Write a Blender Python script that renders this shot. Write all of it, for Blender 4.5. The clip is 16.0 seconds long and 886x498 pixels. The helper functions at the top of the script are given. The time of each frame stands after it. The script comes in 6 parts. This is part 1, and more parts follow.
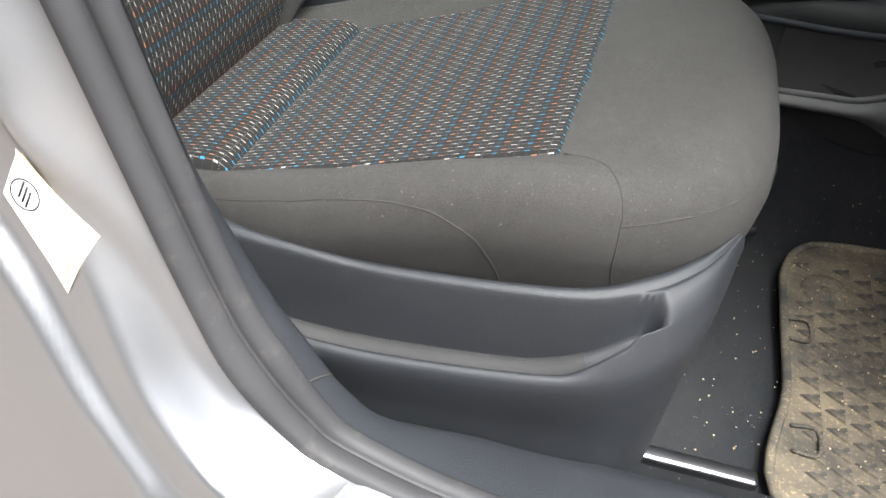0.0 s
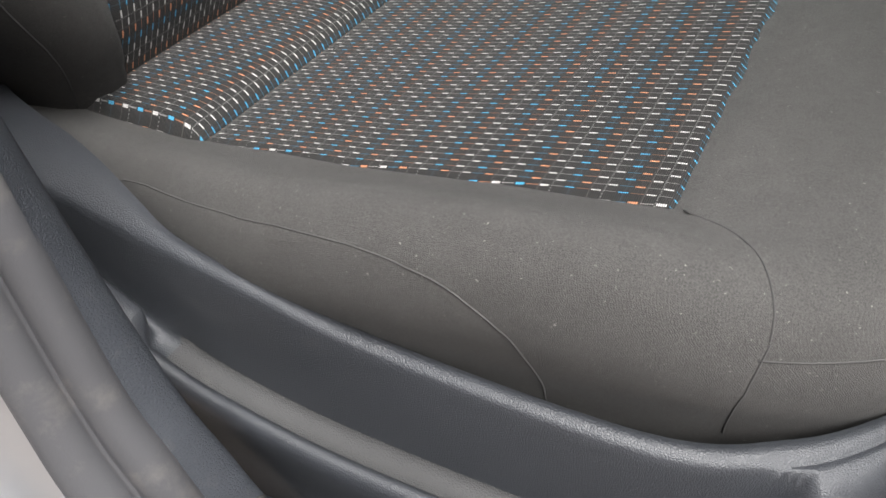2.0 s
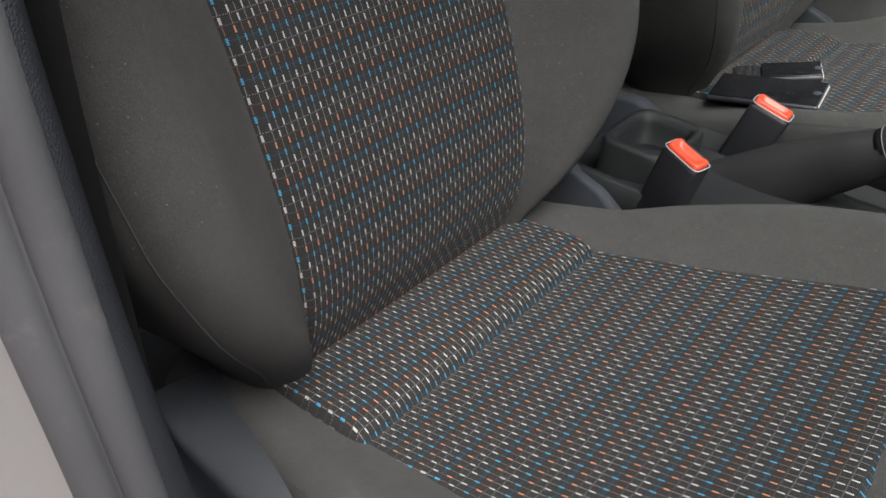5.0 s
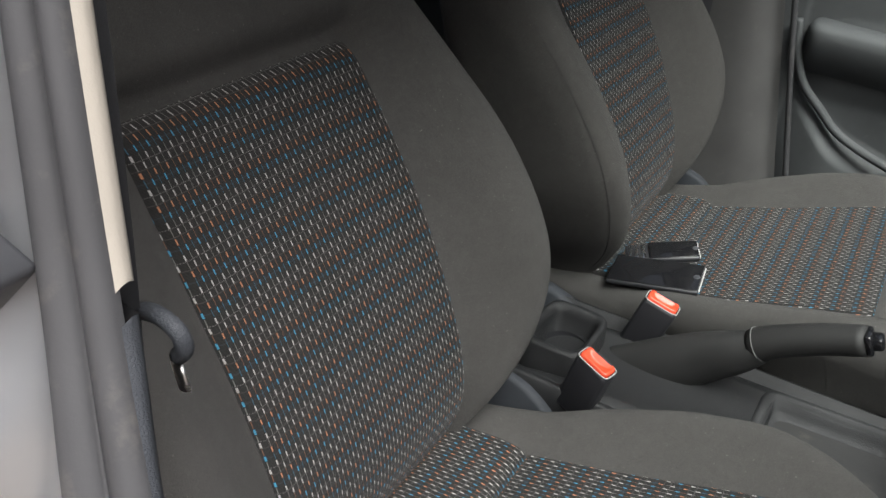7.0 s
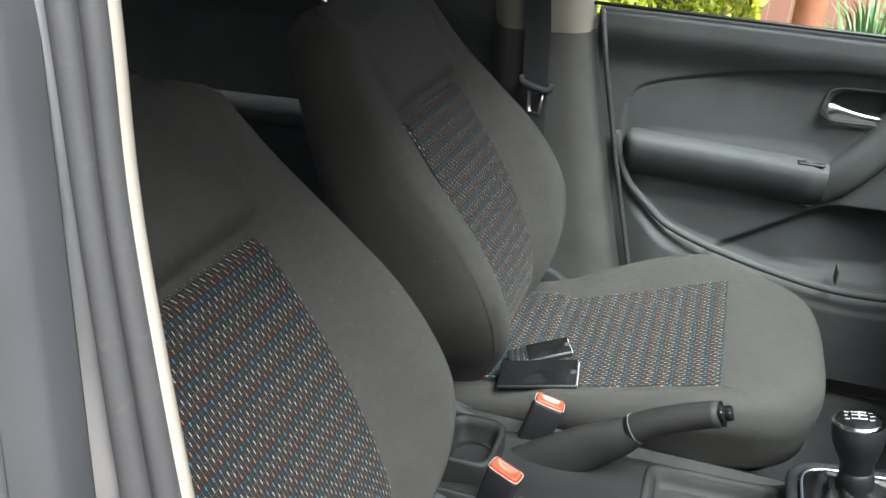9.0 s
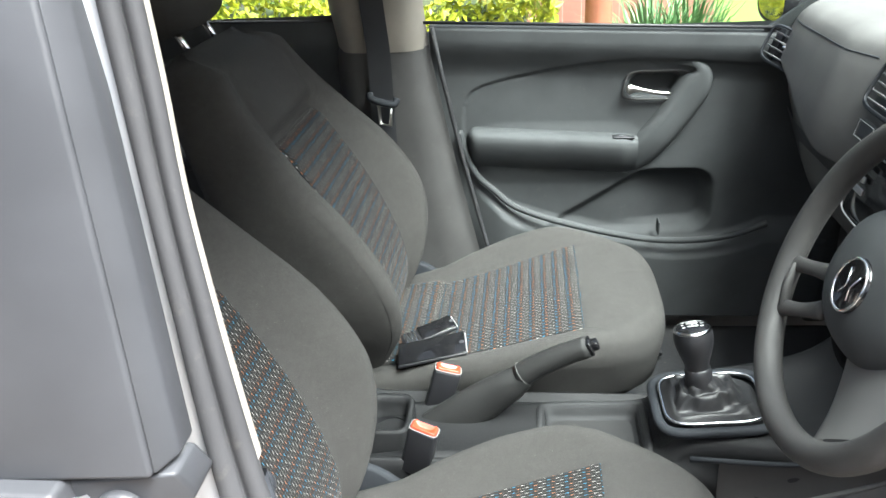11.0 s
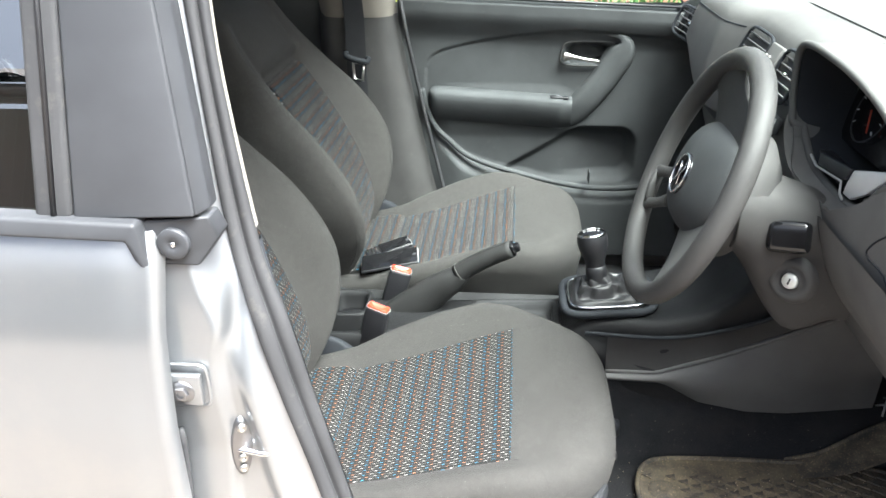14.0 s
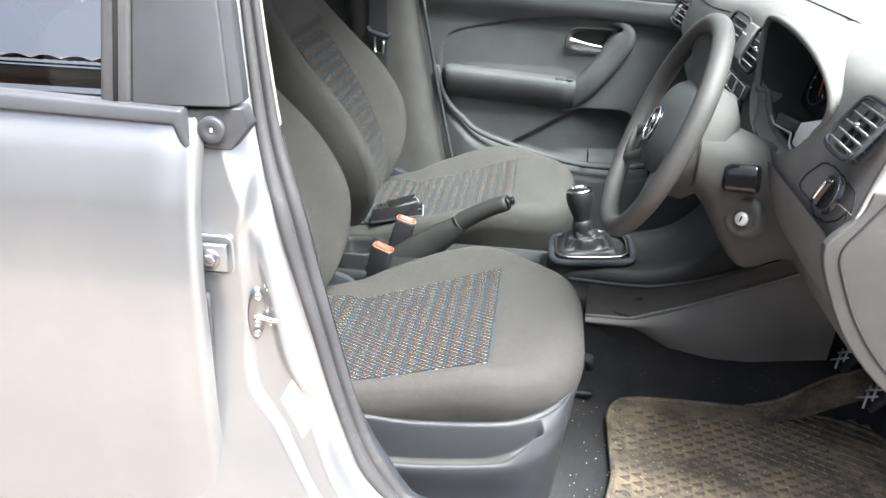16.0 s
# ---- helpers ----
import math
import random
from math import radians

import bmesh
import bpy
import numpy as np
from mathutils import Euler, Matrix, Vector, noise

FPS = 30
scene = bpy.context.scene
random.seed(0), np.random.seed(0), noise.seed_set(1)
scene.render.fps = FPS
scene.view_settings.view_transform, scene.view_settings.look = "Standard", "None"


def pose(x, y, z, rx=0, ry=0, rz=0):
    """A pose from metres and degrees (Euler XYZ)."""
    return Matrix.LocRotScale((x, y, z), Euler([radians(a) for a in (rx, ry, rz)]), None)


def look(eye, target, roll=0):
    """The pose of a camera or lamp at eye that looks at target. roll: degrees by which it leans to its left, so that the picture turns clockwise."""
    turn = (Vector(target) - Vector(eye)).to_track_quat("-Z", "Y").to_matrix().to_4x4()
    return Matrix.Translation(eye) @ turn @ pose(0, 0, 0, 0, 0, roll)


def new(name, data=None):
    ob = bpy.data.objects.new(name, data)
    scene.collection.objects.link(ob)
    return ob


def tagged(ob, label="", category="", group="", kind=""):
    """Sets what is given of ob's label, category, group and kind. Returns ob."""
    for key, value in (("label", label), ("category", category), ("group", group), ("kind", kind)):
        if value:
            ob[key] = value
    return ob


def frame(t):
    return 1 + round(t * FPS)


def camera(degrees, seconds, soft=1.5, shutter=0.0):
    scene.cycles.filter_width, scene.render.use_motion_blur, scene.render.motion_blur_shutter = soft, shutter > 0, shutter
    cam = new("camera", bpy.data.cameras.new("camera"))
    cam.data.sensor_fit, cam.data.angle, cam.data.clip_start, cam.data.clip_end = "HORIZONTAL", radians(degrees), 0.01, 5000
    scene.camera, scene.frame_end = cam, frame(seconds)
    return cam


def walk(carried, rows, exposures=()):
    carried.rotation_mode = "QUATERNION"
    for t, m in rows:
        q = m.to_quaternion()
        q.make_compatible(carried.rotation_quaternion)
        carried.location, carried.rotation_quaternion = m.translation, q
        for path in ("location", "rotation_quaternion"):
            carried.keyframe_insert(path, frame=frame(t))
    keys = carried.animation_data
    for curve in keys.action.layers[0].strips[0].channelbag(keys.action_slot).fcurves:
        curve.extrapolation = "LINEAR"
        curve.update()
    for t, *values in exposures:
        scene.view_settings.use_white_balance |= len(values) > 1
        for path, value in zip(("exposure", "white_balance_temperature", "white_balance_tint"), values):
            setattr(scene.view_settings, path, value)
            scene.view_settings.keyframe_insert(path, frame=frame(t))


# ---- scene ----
cam = camera(57.9, 16.0)
PATH = [
    (0, (0.4825, -0.9701, 0.8565), (0.0589, 0.5257, -0.4017), 1.76),
    (0.5, (0.4823, -0.9161, 0.8425), (0.0417, 0.5702, -0.4211), 3.80),
    (1, (0.4706, -0.8530, 0.8178), (0.0189, 0.5968, -0.4837), 5.03),
    (1.5, (0.4590, -0.8120, 0.7842), (-0.0125, 0.5607, -0.5918), 5.32),
    (2, (0.4499, -0.7749, 0.7771), (-0.1461, 0.5428, -0.6044), 4.67),
    (2.5, (0.4358, -0.7284, 0.7745), (-0.3558, 0.4682, -0.6188), 2.10),
    (3, (0.4270, -0.6925, 0.7652), (-0.4798, 0.4290, -0.6204), 0.88),
    (3.5, (0.4275, -0.6868, 0.7805), (-0.5229, 0.4143, -0.5923), 0.28),
    (4, (0.4295, -0.7048, 0.8319), (-0.5617, 0.4387, -0.4757), 0.75),
    (4.5, (0.4294, -0.7260, 0.8750), (-0.5730, 0.4758, -0.3702), 1.77),
    (5, (0.4197, -0.7411, 0.9217), (-0.5803, 0.5134, -0.2725), 2.51),
    (5.2, (0.4180, -0.7459, 0.9438), (-0.5818, 0.5217, -0.2367), 2.58),
    (7.3, (0.3729, -0.7743, 1.1522), (-0.4571, 0.7162, 0.1085), 2.95),
    (7.5, (0.3694, -0.7784, 1.1687), (-0.4462, 0.7349, 0.1465), 2.27),
    (8, (0.3648, -0.8003, 1.2043), (-0.3820, 0.7860, 0.2420), 1.50),
    (8.5, (0.3625, -0.8321, 1.2667), (-0.3091, 0.7823, 0.2958), 0.61),
    (9, (0.3597, -0.8479, 1.2477), (-0.2260, 0.8448, 0.3578), 0.96),
    (9.5, (0.3598, -0.8784, 1.2515), (-0.1717, 0.8404, 0.3778), -0.57),
    (10, (0.3527, -0.9170, 1.2601), (-0.0323, 0.8502, 0.4065), -1.19),
    (10.2, (0.3548, -0.9407, 1.2657), (0.0143, 0.8355, 0.4119), -1.68),
    (12.3, (0.3019, -1.1496, 1.3016), (0.2090, 0.6580, 0.4507), -3.23),
    (12.5, (0.3024, -1.1763, 1.3012), (0.2213, 0.6312, 0.4489), -3.08),
    (13, (0.3207, -1.2307, 1.2961), (0.2571, 0.5756, 0.4399), -2.50),
    (13.5, (0.3716, -1.3012, 1.2901), (0.2790, 0.5025, 0.4310), -1.04),
    (14, (0.4222, -1.3523, 1.2795), (0.2556, 0.4467, 0.4217), -0.75),
    (14.5, (0.4475, -1.4019, 1.2695), (0.2035, 0.3895, 0.4145), -0.13),
    (15, (0.4631, -1.4476, 1.2488), (0.1995, 0.3437, 0.3993), 0.51),
    (15.5, (0.4708, -1.4955, 1.2273), (0.2206, 0.3016, 0.3861), 0.76),
    (16, (0.4751, -1.5433, 1.2257), (0.2662, 0.2658, 0.3989), 1.90),
]
EXPO = [(0, 1.85, 6150, 7), (2, 1.6, 6200, 9), (3.5, 1.15, 6220, 10), (5, 1.20, 6150, 10), (7.5, 1.54, 6250, 8), (9, 2.12, 6080, 4), (12.5, 2.78, 6000, 4), (14, 2.78, 6030, 4), (16, 2.80, 6080, 7)]
walk(cam, [(t, look(eye, target, roll)) for t, eye, target, roll in PATH], EXPO)

# ---- world and sun: bright hazy sky ----
SUN_EL, SUN_AZ = 63.0, 130.0        # elevation, compass rotation in degrees
world = bpy.data.worlds.new("sky")
scene.world = world
world.use_nodes = True
wn = world.node_tree
sky = wn.nodes.new("ShaderNodeTexSky")
sky.sky_type, sky.sun_disc = "NISHITA", False
sky.sun_elevation, sky.sun_rotation = radians(SUN_EL), radians(SUN_AZ)
sky.air_density, sky.dust_density, sky.ozone_density = 0.5, 10.0, 0.4
haze = wn.nodes.new("ShaderNodeHueSaturation")
haze.inputs["Saturation"].default_value = 0.75
wn.links.new(sky.outputs[0], haze.inputs["Color"])
wn.links.new(haze.outputs[0], wn.nodes["Background"].inputs[0])
wn.nodes["Background"].inputs[1].default_value = 0.09
sun_data = bpy.data.lights.new("sun", "SUN")
sun_data.energy, sun_data.angle, sun_data.color = 3.9, radians(38), (1.0, 0.97, 0.93)
sun = new("sun", sun_data)
# the Nishita rotation turns clockwise from +y
_az, _el = radians(SUN_AZ), radians(SUN_EL)
_dir = Vector((math.sin(_az) * math.cos(_el), math.cos(_az) * math.cos(_el), math.sin(_el)))
sun.matrix_world = look(_dir * 20, (0, 0, 0))


# ---- node helpers and materials ----
class N:
    """Small helper that builds a node tree."""

    def __init__(self, name):
        self.mat = bpy.data.materials.new(name)
        self.mat.use_nodes = True
        self.t = self.mat.node_tree
        self.b = self.t.nodes["Principled BSDF"]

    def node(self, kind, **inputs):
        n = self.t.nodes.new(kind)
        for k, v in inputs.items():
            self.put(n, k, v)
        return n

    def put(self, n, key, v):
        sock = n.inputs[int(key[1:])] if key[0] == "i" and key[1:].isdigit() else n.inputs[key.replace("_", " ")]
        if isinstance(v, bpy.types.NodeSocket):
            self.t.links.new(v, sock)
        else:
            sock.default_value = v

    def math(self, op, a, b=0.0, c=0.0):
        n = self.t.nodes.new("ShaderNodeMath")
        n.operation = op
        for i, v in enumerate((a, b, c)):
            self.put(n, f"i{i}", v)
        return n.outputs[0]

    def mix(self, f, a, b):
        n = self.t.nodes.new("ShaderNodeMix")
        n.data_type = "RGBA"
        self.put(n, "i0", f)
        self.put(n, "i6", a if isinstance(a, bpy.types.NodeSocket) else (*a, 1))
        self.put(n, "i7", b if isinstance(b, bpy.types.NodeSocket) else (*b, 1))
        return n.outputs[2]

    def coord(self, kind="Object"):
        return self.node("ShaderNodeTexCoord").outputs[kind]

    def noise(self, scale, detail=3.0, rough=0.55, vec=None):
        n = self.node("ShaderNodeTexNoise", Scale=scale, Detail=detail, Roughness=rough)
        self.put(n, "Vector", vec if vec is not None else self.coord())
        return n.outputs[0]

    def ramp(self, f, lo, hi):
        n = self.t.nodes.new("ShaderNodeMapRange")
        for i, v in enumerate((f, lo, hi, 0.0, 1.0)):
            self.put(n, f"i{i}", v)
        return n.outputs[0]

    def bump(self, h, strength, dist):
        n = self.node("ShaderNodeBump", Strength=strength, Distance=dist, Height=h)
        self.t.links.new(n.outputs[0], self.b.inputs["Normal"])
        return n

    def set(self, **kw):
        for k, v in kw.items():
            if k == "Base_Color" and not isinstance(v, bpy.types.NodeSocket):
                v = (*v, 1)
            self.put(self.b, k, v)
        return self


def grainy(name, col, rough, grain_scale=900, grain=0.25, var=0.15, spec=0.5, metal=0.0, dirt=0.0, sheen=0.0):
    """Moulded plastic, rubber or paint with fine grain, soft mottling and a little wear."""
    n = N(name)
    big, fine = n.noise(9, 4), n.noise(grain_scale, 2)
    c = n.mix(n.ramp(big, 0.3, 0.7), tuple(v * (1 - var) for v in col), tuple(v * (1 + var) for v in col))
    if dirt:
        c = n.mix(n.math("MULTIPLY", n.ramp(n.noise(38, 6, 0.7), 0.56, 0.78), dirt), c, (0.35, 0.31, 0.26))
    r = n.math("ADD", rough - 0.06, n.math("MULTIPLY", n.noise(30, 4), 0.12))
    n.set(Base_Color=c, Roughness=r, Metallic=metal, Specular_IOR_Level=spec)
    if sheen:
        n.set(Sheen_Weight=sheen, Sheen_Roughness=0.5)
    n.bump(fine, grain, 0.0006)
    return n.mat


def leather_grain(name, col, rough, scale=420, strength=0.5, spec=0.5):
    """Plastic with an embossed leather grain."""
    n = N(name)
    v = n.node("ShaderNodeTexVoronoi", Scale=scale, Vector=n.coord())
    v.feature = "DISTANCE_TO_EDGE"
    h = n.ramp(v.outputs["Distance"], 0.0, 0.25)
    big = n.noise(8, 4)
    c = n.mix(n.ramp(big, 0.3, 0.7), tuple(x * 0.85 for x in col), tuple(x * 1.18 for x in col))
    c = n.mix(n.math("MULTIPLY", n.ramp(n.noise(60, 6, 0.7), 0.6, 0.8), 0.07), c, (0.3, 0.28, 0.25))
    n.set(Base_Color=c, Specular_IOR_Level=spec, Roughness=n.math("ADD", rough - 0.05, n.math("MULTIPLY", n.noise(25), 0.1)))
    n.bump(h, strength, 0.0007)
    return n.mat


def plain_fabric(name, col):
    """Close woven twill seat cloth."""
    n = N(name)
    xyz = n.node("ShaderNodeSeparateXYZ", Vector=n.coord())
    x, y, z = xyz.outputs
    a = n.math("SINE", n.math("MULTIPLY", n.math("ADD", n.math("ADD", x, z), n.math("MULTIPLY", y, 0.3)), 5200))
    b = n.math("SINE", n.math("MULTIPLY", n.math("SUBTRACT", y, n.math("MULTIPLY", x, 0.4)), 5200))
    weave = n.math("MULTIPLY", a, b)
    fine = n.noise(2200, 2)
    worn = n.ramp(n.noise(7, 5, 0.6), 0.35, 0.75)
    c = n.mix(worn, tuple(v * 0.92 for v in col), tuple(v * 1.10 for v in col))
    c = n.mix(n.math("MULTIPLY", n.ramp(weave, -1, 1), 0.22), c, tuple(v * 0.35 for v in col))
    c = n.mix(n.math("MULTIPLY", n.ramp(n.noise(1300, 3), 0.38, 0.62), 0.58), c, tuple(v * 0.40 for v in col))
    c = n.mix(n.math("MULTIPLY", n.ramp(n.noise(75, 6, 0.7), 0.42, 0.72), 0.14), c, tuple(v * 1.55 for v in col))
    lint = n.ramp(n.noise(520, 2, 0.5), 0.70, 0.78)
    c = n.mix(n.math("MULTIPLY", lint, 0.3), c, (0.4, 0.38, 0.35))
    n.set(Base_Color=c, Roughness=0.92, Specular_IOR_Level=0.08, Sheen_Weight=0.03, Sheen_Roughness=0.45)
    n.bump(n.math("ADD", n.math("MULTIPLY", weave, 0.15), n.math("MULTIPLY", fine, 1.6)), 0.85, 0.0006)
    return n.mat


def dash_fabric(name):
    """Black seat cloth with rows of blue, orange and white thread dashes; UV in metres."""
    n = N(name)
    uv = n.node("ShaderNodeSeparateXYZ", Vector=n.coord("UV"))
    u, v = uv.outputs[0], uv.outputs[1]
    cu, tv = n.math("DIVIDE", u, 0.0061), n.math("DIVIDE", v, 0.0053)
    ci, ti = n.math("FLOOR", cu), n.math("FLOOR", tv)
    fu, fv = n.math("SUBTRACT", cu, ci), n.math("SUBTRACT", tv, ti)
    cell = n.math("FLOORED_MODULO", ci, 4.0)
    par = n.math("FLOORED_MODULO", n.math("ADD", ci, ti), 2.0)
    wid = n.math("ADD", 0.036, n.math("MULTIPLY", par, 0.068))
    d = n.math("ABSOLUTE", n.math("SUBTRACT", fv, 0.5))
    on = n.ramp(n.math("SUBTRACT", wid, d), -0.02, 0.03)
    edge = n.math("MULTIPLY", par, 0.13)
    span = n.math("MULTIPLY", n.ramp(n.math("SUBTRACT", fu, edge), -0.02, 0.05), n.ramp(n.math("ADD", fu, edge), 1.02, 0.95))
    strands = n.math("ADD", 0.64, n.math("MULTIPLY", n.math("SINE", n.math("MULTIPLY", u, 6600)), 0.36))
    mask = n.math("MULTIPLY", n.math("MULTIPLY", on, span), strands)
    mask = n.math("MULTIPLY", mask, n.math("ADD", 0.46, n.math("MULTIPLY", par, 0.54)))
    # a thin cross thread beside every fourth row
    near = n.math("LESS_THAN", n.math("ABSOLUTE", n.math("SUBTRACT", n.math("MULTIPLY", n.math("FRACT", n.math("DIVIDE", n.math("SUBTRACT", cu, 3.0), 4.0)), 4.0), 0.05)), 0.07)
    dots = n.math("MULTIPLY", near, n.math("GREATER_THAN", n.math("SINE", n.math("MULTIPLY", v, 5200)), 0.1))
    blue, orange, white = (0.05, 0.26, 0.43), (0.47, 0.205, 0.105), (0.44, 0.43, 0.415)
    col = n.mix(n.math("LESS_THAN", cell, 0.5), n.mix(n.math("LESS_THAN", cell, 1.5), white, orange), blue)
    rib = n.math("SINE", n.math("MULTIPLY", u, 6600))
    base = n.mix(n.ramp(rib, -1, 1), (0.005, 0.0049, 0.0049), (0.027, 0.0257, 0.0245))
    base = n.mix(n.math("MULTIPLY", n.ramp(n.noise(12, 4), 0.4, 0.7), 0.3), base, (0.022, 0.020, 0.019))
    tint = n.math("MULTIPLY", n.math("LESS_THAN", cell, 0.5), 0.015)
    base = n.mix(tint, base, (0.012, 0.05, 0.085))
    base = n.mix(n.math("MULTIPLY", dots, 0.28), base, (0.30, 0.30, 0.29))
    across = n.math("LESS_THAN", n.math("ABSOLUTE", n.math("SUBTRACT", n.math("MULTIPLY", n.math("FRACT", n.math("DIVIDE", n.math("SUBTRACT", cu, 0.5), 4.0)), 4.0), 0.06)), 0.06)
    base = n.mix(n.math("MULTIPLY", across, 0.16), base, (0.05, 0.085, 0.11))
    pale = n.math("LESS_THAN", n.math("ABSOLUTE", n.math("SUBTRACT", n.math("MULTIPLY", n.math("FRACT", n.math("DIVIDE", n.math("SUBTRACT", cu, 2.0), 4.0)), 4.0), 0.05)), 0.05)
    base = n.mix(n.math("MULTIPLY", pale, 0.18), base, (0.14, 0.13, 0.12))
    c = n.mix(mask, base, col)
    n.set(Base_Color=c, Roughness=0.85, Specular_IOR_Level=0.14, Sheen_Weight=0.05, Sheen_Roughness=0.4)
    n.bump(n.math("ADD", n.math("MULTIPLY", rib, 0.4), mask), 0.4, 0.0005)
    return n.mat


def metal(name, col, rough):
    n = N(name)
    n.set(Base_Color=col, Metallic=1.0, Roughness=n.math("ADD", rough, n.math("MULTIPLY", n.noise(60, 4), 0.08)))
    return n.mat


def paint(name, col):
    """Silver metallic car paint with a clear coat and light road dust."""
    n = N(name)
    flake = n.noise(2600, 1)
    c = n.mix(n.math("MULTIPLY", flake, 0.25), col, tuple(v * 1.12 for v in col))
    dust = n.math("MULTIPLY", n.ramp(n.noise(5, 6, 0.65), 0.45, 0.8), 0.25)
    c = n.mix(dust, c, (0.55, 0.50, 0.44))
    n.set(Base_Color=c, Metallic=0.85, Roughness=n.math("ADD", 0.30, n.math("MULTIPLY", dust, 0.4)), Coat_Weight=0.6, Coat_Roughness=0.08)
    return n.mat


def glossy(name, col, rough=0.08):
    n = N(name)
    n.set(Base_Color=col, Roughness=n.math("ADD", rough, n.math("MULTIPLY", n.ramp(n.noise(45, 5, 0.7), 0.5, 0.8), 0.12)))
    return n.mat


def pane(name, tint, alpha_mix):
    """Window glass: clear, with a mirror-like skin."""
    n = N(name)
    out = n.t.nodes["Material Output"]
    clear = n.node("ShaderNodeBsdfTransparent", Color=(*tint, 1))
    mirror = n.node("ShaderNodeBsdfGlossy", Color=(1, 1, 1, 1), Roughness=0.0)
    fres = n.node("ShaderNodeFresnel", IOR=1.52)
    f = n.math("ADD", alpha_mix, fres.outputs[0])
    m = n.node("ShaderNodeMixShader", i0=f, i1=clear.outputs[0], i2=mirror.outputs[0])
    n.t.links.new(m.outputs[0], out.inputs[0])
    return n.mat


def carpet_mat():
    n = N("carpet")
    f = n.noise(1400, 3)
    specks = n.ramp(n.noise(260, 3, 0.5), 0.70, 0.76)
    c = n.mix(n.ramp(f, 0.3, 0.7), (0.010, 0.0108, 0.0125), (0.038, 0.040, 0.044))
    c = n.mix(n.math("MULTIPLY", n.ramp(n.noise(6, 5), 0.45, 0.8), 0.35), c, (0.09, 0.085, 0.08))
    c = n.mix(n.math("MULTIPLY", specks, 0.5), c, (0.4, 0.36, 0.3))
    n.set(Base_Color=c, Roughness=1.0, Specular_IOR_Level=0.05, Sheen_Weight=0.05)
    n.bump(f, 0.8, 0.002)
    return n.mat


def mat_rubber(name, film):
    """Black rubber under a film of sandy dust."""
    n = N(name)
    dust = n.ramp(n.noise(14, 6, 0.65), 0.38, 0.72)
    sand = n.ramp(n.noise(300, 4, 0.6), 0.56, 0.68)
    c = n.mix(n.math("MAXIMUM", n.math("ADD", film, n.math("MULTIPLY", dust, 0.58)), 0.0), (0.056, 0.053, 0.049), (0.35, 0.285, 0.19))
    c = n.mix(n.math("MULTIPLY", sand, n.math("ADD", 0.15, n.math("MULTIPLY", dust, 0.6))), c, (0.50, 0.37, 0.20))
    n.set(Base_Color=c, Roughness=0.8, Specular_IOR_Level=0.25)
    n.bump(n.noise(500, 4), 0.4, 0.001)
    return n.mat


def brick_like(name, a, b, mortar, scale, w=0.5, h=0.25, bump=0.5):
    n = N(name)
    br = n.node("ShaderNodeTexBrick", Scale=scale, Color1=(*a, 1), Color2=(*b, 1), Mortar=(*mortar, 1), Brick_Width=w, Row_Height=h, Mortar_Size=0.012)
    n.put(br, "Vector", n.coord())
    c = n.mix(n.math("MULTIPLY", n.noise(6, 6), 0.5), br.outputs[0], tuple(v * 0.7 for v in a))
    n.set(Base_Color=c, Roughness=0.9)
    n.bump(n.math("SUBTRACT", n.noise(60, 4), br.outputs[1]), bump, 0.005)
    return n.mat


def leaf_mat(name, a, b):
    n = N(name)
    info = n.node("ShaderNodeNewGeometry").outputs["Random Per Island"]
    c = n.mix(info, a, b)
    n.set(Base_Color=c, Roughness=0.5, Subsurface_Weight=0.0)
    return n.mat


